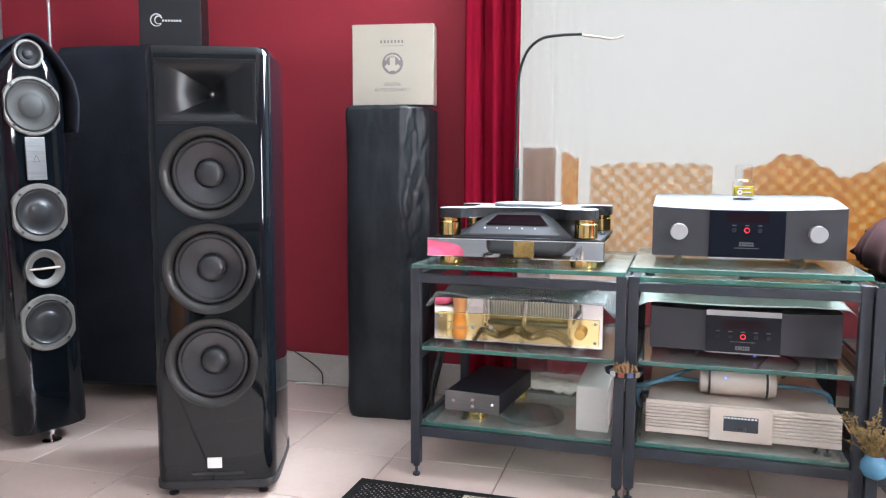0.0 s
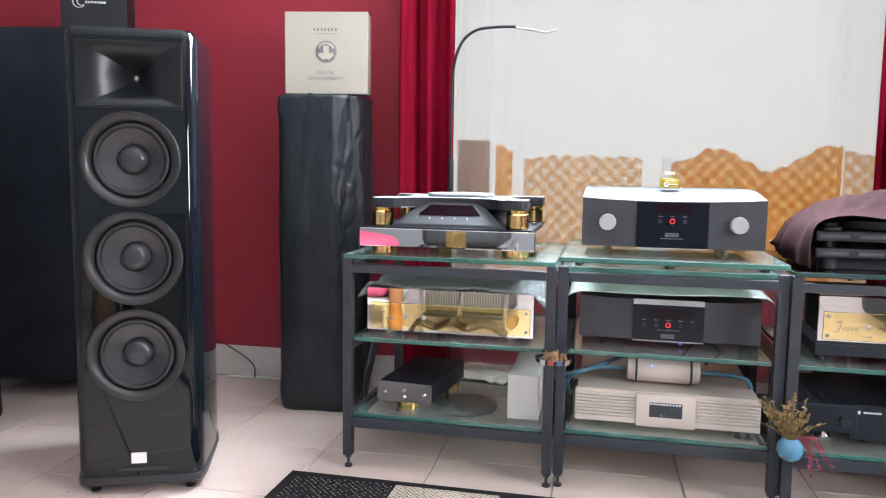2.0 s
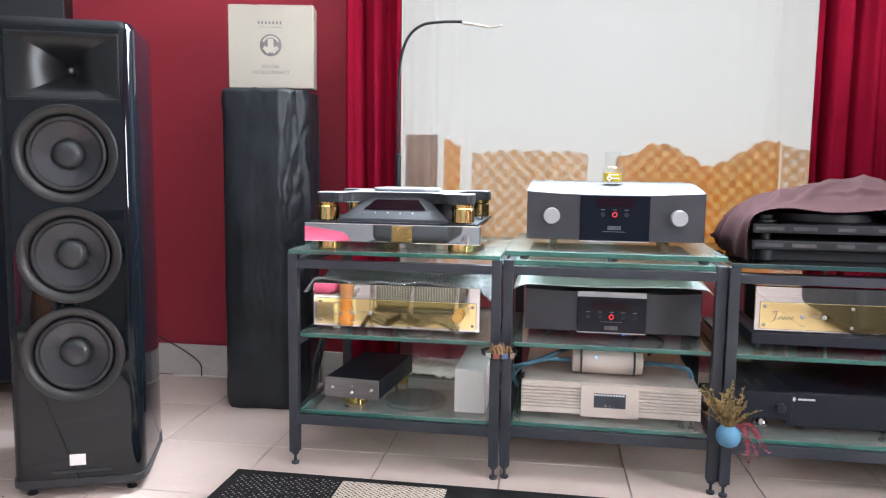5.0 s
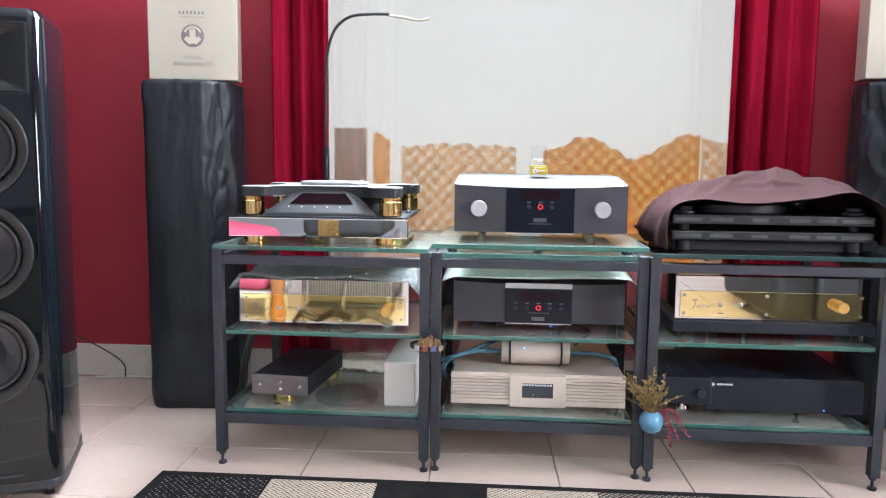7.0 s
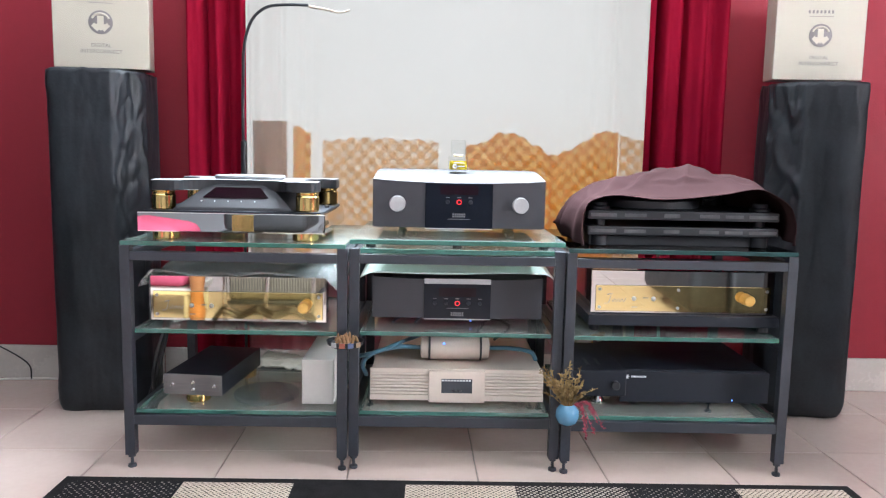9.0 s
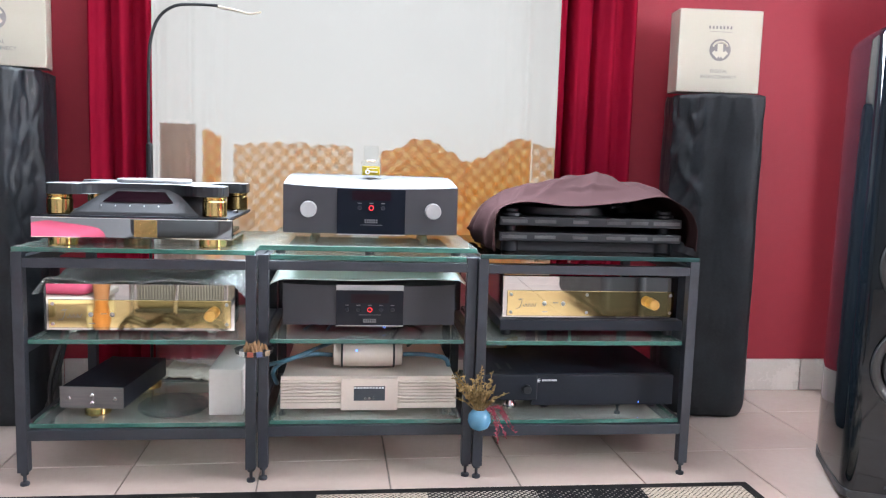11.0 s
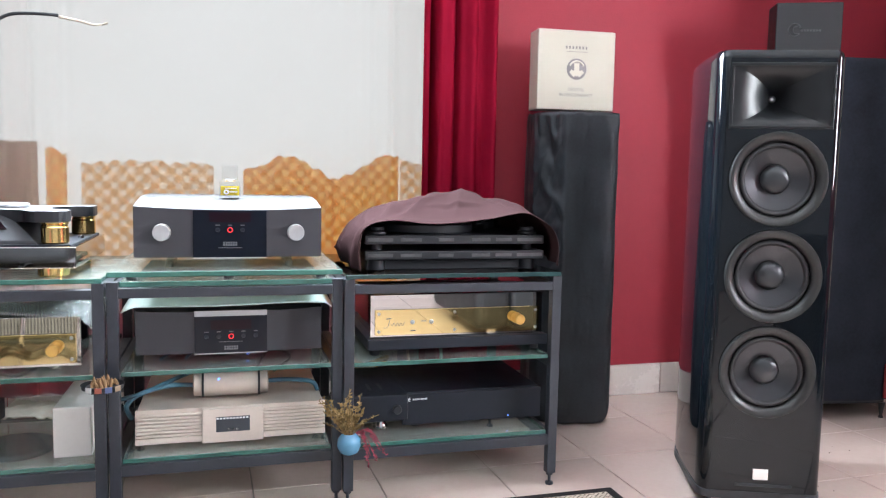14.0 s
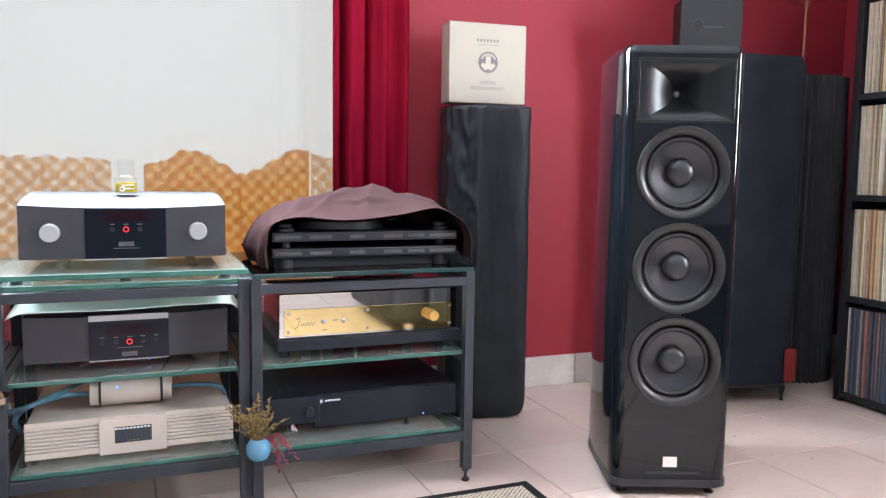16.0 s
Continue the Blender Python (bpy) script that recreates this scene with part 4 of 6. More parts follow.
# ---- disc player ----
def disc_player(m):
    p = thing("disc_player", m, "disc player on polished steel plinth with brass pillars and winged lid", "disc player")
    W = 0.229
    pl = part("plinth", box(-W, W, 0, 0.40, 0.022, 0.070, 0.002), CHROME, p, "polished steel plinth")
    part("badge", box(0.003, 0.055, -0.0018, 0.001, 0.026, 0.066, 0.0005), BRASS, pl, "small brass badge")
    part("deck", box(-W + 0.012, W - 0.012, 0.012, 0.39, 0.070, 0.074, 0.001), BLACKCASE, p, "black deck plate")
    for x, y in ((-0.178, 0.06), (-0.075, 0.30), (0.172, 0.06), (0.172, 0.34)):
        part("lower_foot", lathe([(0, 0), (0.031, 0), (0.033, 0.002), (0.033, 0.020), (0.031, 0.022), (0, 0.022)], 32, Matrix.Translation((x, y, 0))), BRASS, p, "brass foot", 30)
    for x, y in ((-0.180, 0.050), (0.178, 0.050), (0.187, 0.345), (-0.185, 0.345)):
        pil = part("pillar", lathe([(0, 0.074), (0.027, 0.074), (0.029, 0.077), (0.029, 0.110), (0.027, 0.113), (0.027, 0.117), (0.029, 0.119), (0.029, 0.122), (0, 0.122)], 32, Matrix.Translation((x, y, 0))), BRASS, p, "brass pillar", 30)
    # sloped body
    bm = bmesh.new()
    lo = [bm.verts.new(v) for v in ((-0.150, 0.018, 0.074), (0.150, 0.018, 0.074), (0.150, 0.37, 0.074), (-0.150, 0.37, 0.074))]
    lip = [bm.verts.new(v) for v in ((-0.143, 0.022, 0.082), (0.143, 0.022, 0.082), (0.143, 0.366, 0.082), (-0.143, 0.366, 0.082))]
    hi = [bm.verts.new(v) for v in ((-0.075, 0.085, 0.137), (0.075, 0.085, 0.137), (0.075, 0.32, 0.137), (-0.075, 0.32, 0.137))]
    for a, b in ((lo, lip), (lip, hi)):
        for k in range(4):
            bm.faces.new((a[k], a[(k + 1) % 4], b[(k + 1) % 4], b[k]))
    bm.faces.new(hi), bm.faces.new(lo[::-1])
    bmesh.ops.bevel(bm, geom=list(bm.edges), offset=0.0012, segments=1, affect="EDGES")
    body = part("body", bm, DARKALU, p, "sloped dark aluminium body")
    tilt = math.atan2(0.063, 0.055)
    slope = lambda x, s: Vector((x, 0.022 + 0.063 * s - 0.0012, 0.082 + 0.055 * s + 0.0012))
    bm = bmesh.new()
    vs = [bm.verts.new(slope(x, s)) for x, s in ((-0.082, 0.40), (0.082, 0.40), (0.056, 0.85), (-0.056, 0.85))]
    bm.faces.new(vs)
    bmesh.ops.solidify(bm, geom=list(bm.faces), thickness=0.001)
    part("display", bm, REDSCREEN, body, "dark display window")
    for k in range(5):
        part("button", disc(0.0016, 0.0015, 10, 0.0003, Matrix.Translation(slope(-0.082 + 0.033 * k, 0.24)) @ Matrix.Rotation(radians(49), 4, "X")), STEEL, body)
    # lid with four wings
    pts = [(-0.205, 0.020), (-0.135, 0.020), (-0.118, 0.060), (-0.06, 0.085), (0.06, 0.085), (0.108, 0.060), (0.135, 0.022), (0.200, 0.022), (0.208, 0.095), (0.150, 0.135), (0.140, 0.22),
           (0.155, 0.275), (0.218, 0.305), (0.218, 0.385), (0.145, 0.385), (0.10, 0.33), (-0.10, 0.33), (-0.145, 0.385), (-0.218, 0.385), (-0.218, 0.305), (-0.155, 0.275), (-0.14, 0.22), (-0.15, 0.135), (-0.21, 0.095)]
    bm = prism(loop_round(pts, 0.02, 3), 0.122, 0.148, 0.003, 2)
    for f in bm.faces:
        f.material_index = 0 if f.normal.z > 0.5 else 1
    lid = part("lid", bm, [LIDALU, SATIN], p, "winged lid, silver above and black at the edge")
    part("hump", prism(loop_round([(-0.075, 0.14), (0.075, 0.14), (0.095, 0.20), (0.075, 0.28), (-0.075, 0.28), (-0.095, 0.20)], 0.02, 3), 0.147, 0.158, 0.006, 2), LIDALU, lid, "", 40)
    part("clip", disc(0.007, 0.008, 14, 0.001, Matrix.Translation((0.205, 0.20, 0.074))), CHROME, p)
    return p


disc_player(pose(-0.556, 0.0, 0.577))


# ---- preamplifiers with a gold front plate ----
def gold_preamp(m, w, h, knob, label):
    p = thing("gold_preamp", m, label, "preamplifier", "gold-fronted preamplifiers")
    part("case", box(-w / 2 + 0.012, w / 2 - 0.012, 0.006, 0.33, 0.0, h - 0.006, 0.003), CHROME, p, "polished steel case")
    fr = part("front_panel", box(-w / 2, w / 2, 0, 0.006, 0.0, h, 0.0015), CHROME, p, "mirror-polished steel front")
    g0, g1 = 0.007, h * 0.655
    part("gold_plate", box(-w / 2 + 0.012, w / 2 - 0.010, -0.003, 0.0, g0, g1, 0.0008), GOLD, fr, "polished gold plate")
    xs = (-w / 2 + 0.022, -0.012, w / 2 - 0.020) if knob else (-w / 2 + 0.022, w / 2 - 0.020)
    for x in xs:
        for z in (g0 + 0.010, g1 - 0.010):
            part("screw", disc(0.0042, 0.002, 12, 0.0006, front(x, -0.003, z)), STEEL, fr)
    x0 = -w / 2 + 0.035
    sc = tube([(x0, -0.0035, g0 + 0.020), (x0 + 0.010, -0.0035, g0 + 0.022), (x0 + 0.016, -0.0035, g0 + 0.044), (x0 + 0.006, -0.0035, g0 + 0.042), (x0 + 0.020, -0.0035, g0 + 0.045)], 0.0006, 6, 5)
    for k in range(4):
        merge(sc, tube([(x0 + 0.019 + k * 0.009, -0.0035, g0 + 0.031), (x0 + 0.022 + k * 0.009, -0.0035, g0 + 0.024), (x0 + 0.027 + k * 0.009, -0.0035, g0 + 0.034)], 0.0006, 6, 4))
    part("script_mark", sc, INK, fr, "engraved flourish")
    for k, dx in enumerate((0.085, 0.135)):
        part("switch", lathe([(0, 0.008), (0.0025, 0.008), (0.003, 0.003), (0.0055, 0.002), (0.006, 0)], 14, front(x0 + dx - 0.01, -0.003, g0 + 0.033)), STEEL, fr, "", 40)
    part("caption_bar", box(x0 + 0.098, x0 + 0.112, -0.0034, -0.003, g0 + 0.034, g0 + 0.036), INK, fr)
    part("caption_bar", box(x0 + 0.07, x0 + 0.084, -0.0034, -0.003, g0 + 0.010, g0 + 0.012), INK, fr)
    kx = w / 2 - (0.075 if knob else 0.055)
    part("knob", lathe([(0, 0.032), (0.0125, 0.032), (0.014, 0.030), (0.014, 0.002), (0.015, 0), (0.015, -0.002)], 28, front(kx, -0.003, g0 + 0.036)), KNOBBRASS, fr, "satin brass knob", 30)
    for x in () if knob else (-w / 2 + 0.06, w / 2 - 0.06):
        for y in (0.03, 0.29):
            part("foot", lathe([(0, -0.010), (0.014, -0.010), (0.018, -0.003), (0.016, 0.003), (0.009, 0.004), (0, 0.004)], 24, Matrix.Translation((x, y, 0))), CHROME, p, "polished ball foot", 60)
    return p


gold_preamp(pose(-0.556, 0.055, 0.3665), 0.452, 0.116, False, "polished steel preamplifier with a gold front plate, under bubble wrap")
gold_preamp(pose(0.578, 0.055, 0.4038), 0.470, 0.112, True, "polished steel preamplifier with a gold plate and knob")
tagged(part("support_board", box(0.335, 0.822, 0.035, 0.46, 0.376, 0.4035, 0.002), BLACKCASE), "thick black board under a preamplifier", "board")
for x in (0.36, 0.80):
    for y in (0.08, 0.42):
        tagged(part("support_pad", disc(0.014, 0.020, 16, 0.002, Matrix.Translation((x, y, 0.356))), SATIN), "small black rubber pad under a board", "pad", "support pads")


def wrap_place(u, v):
    x, y = -0.80 + 0.50 * u, 0.035 + 0.34 * v
    edge = min(1, min(u, 1 - u) / 0.06)
    z = 0.494 + 0.012 * wobble(x * 14, y * 14, 1) + 0.003 * math.sin(x * 420) * math.sin(y * 420)
    z -= 0.035 * (1 - edge) + 0.004
    return (x, y, max(z, 0.4865 if edge > 0.9 else 0.455))


film = bpy.data.materials.new("crumpled clear film")
film.use_nodes = True
nt = film.node_tree
nt.nodes.remove(nt.nodes["Principled BSDF"])
tr, gl, df, m1, m2, nz, bp, tc = (nt.nodes.new("ShaderNode" + n) for n in ("BsdfTransparent", "BsdfGlossy", "BsdfDiffuse", "MixShader", "MixShader", "TexNoise", "Bump", "TexCoord"))
tr.inputs[0].default_value, df.inputs[0].default_value = (0.90, 0.92, 0.92, 1), (0.75, 0.77, 0.78, 1)
gl.inputs["Roughness"].default_value, gl.inputs["Color"].default_value = 0.16, (0.62, 0.64, 0.64, 1)
nz.inputs["Scale"].default_value, nz.inputs["Detail"].default_value = 120, 4
bp.inputs["Strength"].default_value, bp.inputs["Distance"].default_value = 1.0, 0.012
m1.inputs[0].default_value, m2.inputs[0].default_value = 0.42, 0.16
nt.links.new(tc.outputs["Object"], nz.inputs[0]), nt.links.new(nz.outputs[0], bp.inputs["Height"]), nt.links.new(bp.outputs[0], gl.inputs["Normal"])
nt.links.new(tr.outputs[0], m1.inputs[1]), nt.links.new(gl.outputs[0], m1.inputs[2])
nt.links.new(m1.outputs[0], m2.inputs[1]), nt.links.new(df.outputs[0], m2.inputs[2])
nt.links.new(m2.outputs[0], nt.nodes["Material Output"].inputs[0])
bw = part("bubble_wrap", sheet(150, 90, wrap_place), film, None, "", 180)
thicken(bw, 0.003)
tagged(bw, "crumpled clear bubble wrap lying on a steel preamplifier", "bubble wrap")


# ---- small phono stage, upright white carton, record on the glass ----
p = thing("phono_stage", pose(-0.672, 0.045, 0.152, 0, 0, -6), "long black box with a brushed steel front on brass feet", "phono stage")
part("case", box(-0.076, 0.076, 0.004, 0.30, 0.022, 0.074, 0.001), BLACKCASE, p, "black case")
fp = part("front_plate", box(-0.078, 0.078, 0, 0.004, 0.022, 0.076, 0.001), GUNMETAL, p, "brushed gunmetal front")
for x, z in ((-0.056, 0.046), (0.0, 0.054), (0.0, 0.036), (0.056, 0.046)):
    part("screw", lathe([(0, 0.005), (0.003, 0.004), (0.0045, 0.001), (0.0055, 0)], 14, front(x, 0, z)), CHROME, fp, "", 40)
for x, y in ((0.0, 0.036), (-0.045, 0.26), (0.045, 0.26)):
    part("foot", disc(0.031, 0.022, 30, 0.002, Matrix.Translation((x, y, 0))), BRASS, p, "brass foot", 30)
tagged(part("white_carton", box(-0.394, -0.312, 0.05, 0.36, 0.152, 0.270, 0.003), WHITECARD), "plain white carton standing on a glass shelf", "box")
def slip(u, v):
    return (-0.60 + 0.16 * u + 0.03 * v, 0.38 + 0.08 * v - 0.03 * u, 0.1545 + 0.026 * v * (1 - 0.5 * u) + 0.030 * max(0.0, 0.25 - abs(wobble(u * 5, v * 3, 3))))
tagged(thicken(part("paper_sheet", sheet(28, 12, slip), CARTON, None, "", 180), 0.003), "loose creased white sheet on a glass shelf", "paper")


# ---- amplifiers on the middle rack ----
def push_button(parent, x, z, y=-0.001, lit=False):
    b = part("button", lathe([(0, 0.002), (0.0045, 0.002), (0.0055, 0.0)], 16, front(x, y, z)), BLACKCASE if not lit else SCREEN, parent)
    if lit:
        part("ring_light", lathe([(0.0048, 0.002), (0.0050, 0.003), (0.0062, 0.003), (0.0064, 0.002)], 24, front(x, y, z)), RED_LED, b, "glowing red ring")
    part("caption_bar", box(x - 0.005, x + 0.005, y - 0.0006, y, z + 0.0105, z + 0.0125), INKPALE, b)


RED_LED = light_mat("red pilot light", (1.0, 0.03, 0.04), 2.2)
BLUE_LED = light_mat("blue pilot light", (0.10, 0.25, 1.0), 4.0)
INKPALE = mat("pale print", (0.12, 0.12, 0.13), 0.5, scale=10)


def mark_bars(parent, x, z, y):
    bm = bmesh.new()
    for k in range(6):
        box(x - 0.0165 + k * 0.0056, x - 0.0165 + k * 0.0056 + 0.0046, y - 0.0006, y, z, z + 0.0042, bm=bm)
        box(x - 0.0165 + k * 0.0056, x - 0.0165 + k * 0.0056 + 0.0046, y - 0.0006, y, z - 0.0055, z - 0.001, bm=bm)
    part("mark_bars", bm, INKPALE, parent)


def curved_front(h, drop, w=0.4375):
    """Front and lid in one: the front's upper edge sags towards the middle, and the lid rises from it to the back."""
    def place(u, v):
        x = -w / 2 + w * u
        sag = 0.007 * (1 - abs(2 * u - 1) ** 2.2)
        lip = h - drop - sag
        if v < 0.3:
            return (x, 0.0, v / 0.3 * lip)
        s = (v - 0.3) / 0.7
        return (x, 0.40 * s, lip + (h - lip) * math.sin(min(1, s * 1.6) * math.pi / 2))
    bm = sheet(40, 20, place)
    for f in bm.faces:
        f.material_index = 1 if f.calc_center_median().y > 1e-4 else 0
    return bm


def black_amp(m, h, knobs, label):
    a = thing("amplifier", m, label, "amplifier", "anthracite amplifiers")
    w = 0.4375
    z0 = 0.024
    drop = 0.021 if knobs else 0.012
    part("front_panel", curved_front(h, drop), [ANTHRA, TOPALU], a, "anthracite front under a pale grey lid", 40, pose(0, 0, z0))
    part("case", box(-w / 2 + 0.001, w / 2 - 0.001, 0.003, 0.40, z0, z0 + h - drop - 0.010, 0.001), ANTHRA, a)
    dx = 0.0855
    d = part("display_panel", box(-dx, dx, -0.004, 0.004, z0 - 0.003, z0 + h - drop - 0.008, 0.001), SCREEN, a, "glossy black centre panel")
    top_w = h - 0.034 if knobs else h - 0.038
    part("window", box(-0.048, 0.048, -0.0046, -0.0038, z0 + top_w - 0.023, z0 + top_w), REDSCREEN, d, "dark red display window")
    if not knobs:
        # the gleam on the panel's sloped top, put in as a paler strip
        part("lit_slope", box(-dx, dx, -0.0050, -0.0036, z0 + h - 0.028, z0 + h - 0.0142, 0.0005, 1), RIM, d, "pale strip for the gleam on the panel's top slope")
    part("lower_trim", box(-dx, dx, -0.0052, -0.0035, z0 - 0.003, z0 - 0.0005), STEEL, d, "bright lower edge")
    zb = z0 + (0.066 if knobs else 0.040)
    for k in ((-1, 0, 1) if knobs else (-2, -1, 0, 1, 2)):
        push_button(d, k * 0.029, zb, -0.004, k == 0)
    mark_bars(d, 0.0, z0 + (0.033 if knobs else 0.012), -0.004)
    part("underline", box(-0.028, 0.028, -0.0047, -0.004, z0 + (0.022 if knobs else 0.026), z0 + (0.0235 if knobs else 0.0272)), INKPALE, d)
    if knobs:
        for x in (-0.156, 0.156):
            part("knob", lathe([(0, 0.018), (0.0185, 0.018), (0.020, 0.0165), (0.020, 0.002), (0.021, 0)], 36, front(x, 0, z0 + 0.060)), RIM, a, "round silver knob", 30)
    for x in (-0.155, 0.155):
        for y in (0.22, 0.35):
            part("foot", lathe([(0, 0), (0.006, 0), (0.008, 0.003), (0.013, 0.018), (0.013, 0.024), (0, 0.024)], 24, Matrix.Translation((x, y, 0))), CHROME, a, "polished foot", 40)
    return a


black_amp(pose(0.002, 0.075, 0.590), 0.142, True, "anthracite integrated amplifier with two silver knobs on a glass top")
black_amp(pose(0.003, 0.075, 0.3425 + 0.0135), 0.118, False, "anthracite disc player with a lit red button on a glass shelf")


def film_place(u, v):
    x, y = -0.245 + 0.505 * u, 0.045 + 0.40 * v
    out = max(0, abs(u - 0.5) - 0.43) / 0.07
    z = 0.5025 + 0.002 * math.sin(u * 9 + v * 4) + 0.0015
    z -= (0.030 if u > 0.5 else 0.014) * out ** 1.6 * (1 - 0.7 * v)
    z -= 0.006 * (1 - v) ** 6 * (0.6 + 0.4 * math.sin(u * 7))
    return (x, y - (0.012 * out if u > 0.5 else 0.0), z)


tagged(thicken(part("plastic_sheet", sheet(60, 24, film_place), PALESHEET, None, "", 180), 0.0012), "pale frosted sheet draped over a disc player", "plastic sheet")

# perfume bottle on the amplifier
b = thing("scent_bottle", pose(0.002, 0.235, 0.7565), "square glass bottle with yellow scent and a clear stopper", "bottle")
o = part("bottle", prism(loop_round([(-0.026, -0.02), (0.026, -0.02), (0.026, 0.02), (-0.026, 0.02)], 0.004, 3), 0, 0.040, 0.002), CLEAR, b, "clear glass")
o.visible_shadow = False
part("liquid", prism(loop_round([(-0.0235, -0.0175), (0.0235, -0.0175), (0.0235, 0.0175), (-0.0235, 0.0175)], 0.003, 3), 0.003, 0.027, 0.001), mat("yellow scent", (0.55, 0.42, 0.03), 0.08, scale=10), b, "yellow liquid")
bm = lathe([(0.003, 0.0006), (0.0065, 0.0006), (0.0065, 0)], 20, front(-0.009, -0.0205, 0.012))
box(-0.002, 0.018, -0.0212, -0.0202, 0.011, 0.0135, bm=bm), box(-0.012, 0.016, -0.0212, -0.0202, 0.0205, 0.0225, bm=bm)
part("label_bars", bm, WHITEINK, b)
o = part("stopper", box(-0.020, 0.020, -0.017, 0.017, 0.042, 0.082, 0.004), CLEAR, b, "clear square stopper")
o.visible_shadow = False
part("neck", disc(0.012, 0.006, 20, 0.001, Matrix.Translation((0, 0, 0.038))), SILVER, b)

# silver power amplifier
a = thing("silver_amplifier", pose(0.006, 0.07, 0.152), "silver amplifier with a finned front on polished feet", "amplifier")
part("case", box(-0.222, 0.222, 0.014, 0.40, 0.014, 0.092, 0.002), SILVER, a, "silver case")
part("front_panel", box(-0.226, 0.226, 0.006, 0.016, 0.010, 0.092, 0.001), SILVER, a)
for s in (-1, 1):
    for k in range(7):
        x0, x1 = sorted((s * 0.073, s * 0.226))
        part("fin", box(x0, x1, -0.002, 0.006, 0.026 + 0.0085 * k, 0.0318 + 0.0085 * k, 0.0012, 1), SILVER, a)
    x0, x1 = sorted((s * 0.073, s * 0.226))
    part("lower_band", box(x0, x1, -0.003, 0.006, 0.010, 0.0245, 0.001), SILVER, a)
c = part("centre_panel", box(-0.073, 0.073, -0.008, 0.008, 0.006, 0.090, 0.0015), SILVER, a)
part("display", box(-0.040, 0.040, -0.0088, -0.0078, 0.032, 0.070, 0.0003), mat("grey display glass", (0.06, 0.065, 0.075), 0.1, scale=5), c, "dark grey display")
bm = bmesh.new()
for k in range(10):
    box(-0.039 + k * 0.0078, -0.0335 + k * 0.0078, -0.0094, -0.0088, 0.064, 0.068, 0.0008, 1, bm=bm)
part("digit_bars", bm, WHITEINK, c)
for k in (-1, 0, 1):
    part("button", disc(0.0035, 0.002, 12, 0.0005, front(k * 0.010, -0.0088, 0.039)), CHROME, c)
for x in (-0.165, 0.165):
    for y in (0.045, 0.34):
        part("foot", lathe([(0, 0), (0.012, 0), (0.016, 0.006), (0.018, 0.014), (0, 0.014)], 24, Matrix.Translation((x, y, 0))), CHROME, a, "polished foot", 40)

# cylindrical filter with thick blue cables
f = thing("power_filter", pose(0.002, 0.165, 0.246), "silver cylindrical mains filter with blue-grey cables", "power filter")
AX = Matrix.Rotation(radians(90), 4, "Y")
part("barrel", lathe([(0, -0.075), (0.033, -0.075), (0.034, -0.073), (0.034, 0.073), (0.033, 0.075), (0, 0.075)], 44, Matrix.Translation((0, 0, 0.036)) @ AX), SILVER, f, "silver barrel", 30)
for s in (-1, 1):
    part("band", lathe([(0.0335, 0.066 * s), (0.036, 0.066 * s), (0.036, 0.0715 * s), (0.0335, 0.0715 * s)], 44, Matrix.Translation((0, 0, 0.036)) @ AX), SATIN, f, "black band", 30)
    part("end_cap", lathe([(0, 0.075 * s), (0.030, 0.075 * s), (0.030, 0.090 * s), (0.022, 0.093 * s), (0, 0.093 * s)], 36, Matrix.Translation((0, 0, 0.034)) @ AX), SILVER, f, "", 30)
part("pilot_light", disc(0.003, 0.001, 10, 0.0003, front(-0.03, -0.031, 0.052)), BLUE_LED, f, "blue pilot light")
part("cable", tube([(-0.09, 0, 0.032), (-0.15, -0.01, 0.036), (-0.215, -0.055, 0.030), (-0.245, -0.05, 0.0), (-0.238, -0.02, -0.04)], 0.006, 10), BLUECABLE, f, "thick blue-grey cable", 60)
part("cable", tube([(0.09, 0, 0.034), (0.15, 0.0, 0.034), (0.205, -0.005, 0.026), (0.222, 0.01, 0.0)], 0.006, 10), BLUECABLE, f, "thick blue-grey cable", 60)
c = tube([(-0.26, 0.12, 0.262), (-0.20, 0.09, 0.285), (-0.13, 0.20, 0.290), (-0.05, 0.34, 0.285), (0.02, 0.47, 0.25)], 0.0055, 10)
tagged(part("loose_cable", c, BLUECABLE, None, "", 60), "blue-grey cable lying on a silver amplifier", "cable", "loose cables")
c = tube([(0.11, 0.18, 0.30), (0.16, 0.28, 0.315), (0.11, 0.40, 0.31), (0.08, 0.50, 0.24)], 0.004, 8)
tagged(part("loose_cable", c, BLACKCABLE, None, "", 60), "thin black cable behind the amplifiers", "cable", "loose cables")
for x, s in ((-0.115, 0.05), (-0.075, 0.03)):
    tagged(part("loose_cable", tube([(x - s, 0.12, 0.358), (x - s * 0.3, 0.22, 0.366), (x, 0.36, 0.372), (x + 0.02, 0.47, 0.30)], 0.0035, 8), BLUECABLE, None, "", 60), "pale blue cable under a disc player", "cable", "loose cables")
tagged(part("pilot_unit", merge(box(0.0, 0.06, 0.20, 0.30, 0.356, 0.372, 0.002), disc(0.003, 0.002, 10, 0.0004, front(0.045, 0.20, 0.364))), [BLACKCASE]), "small black box under a disc player", "control box")
tagged(part("pilot_light", disc(0.0045, 0.0015, 12, 0.0003, front(0.045, 0.199, 0.365)), BLUE_LED), "tiny blue pilot light", "pilot light")


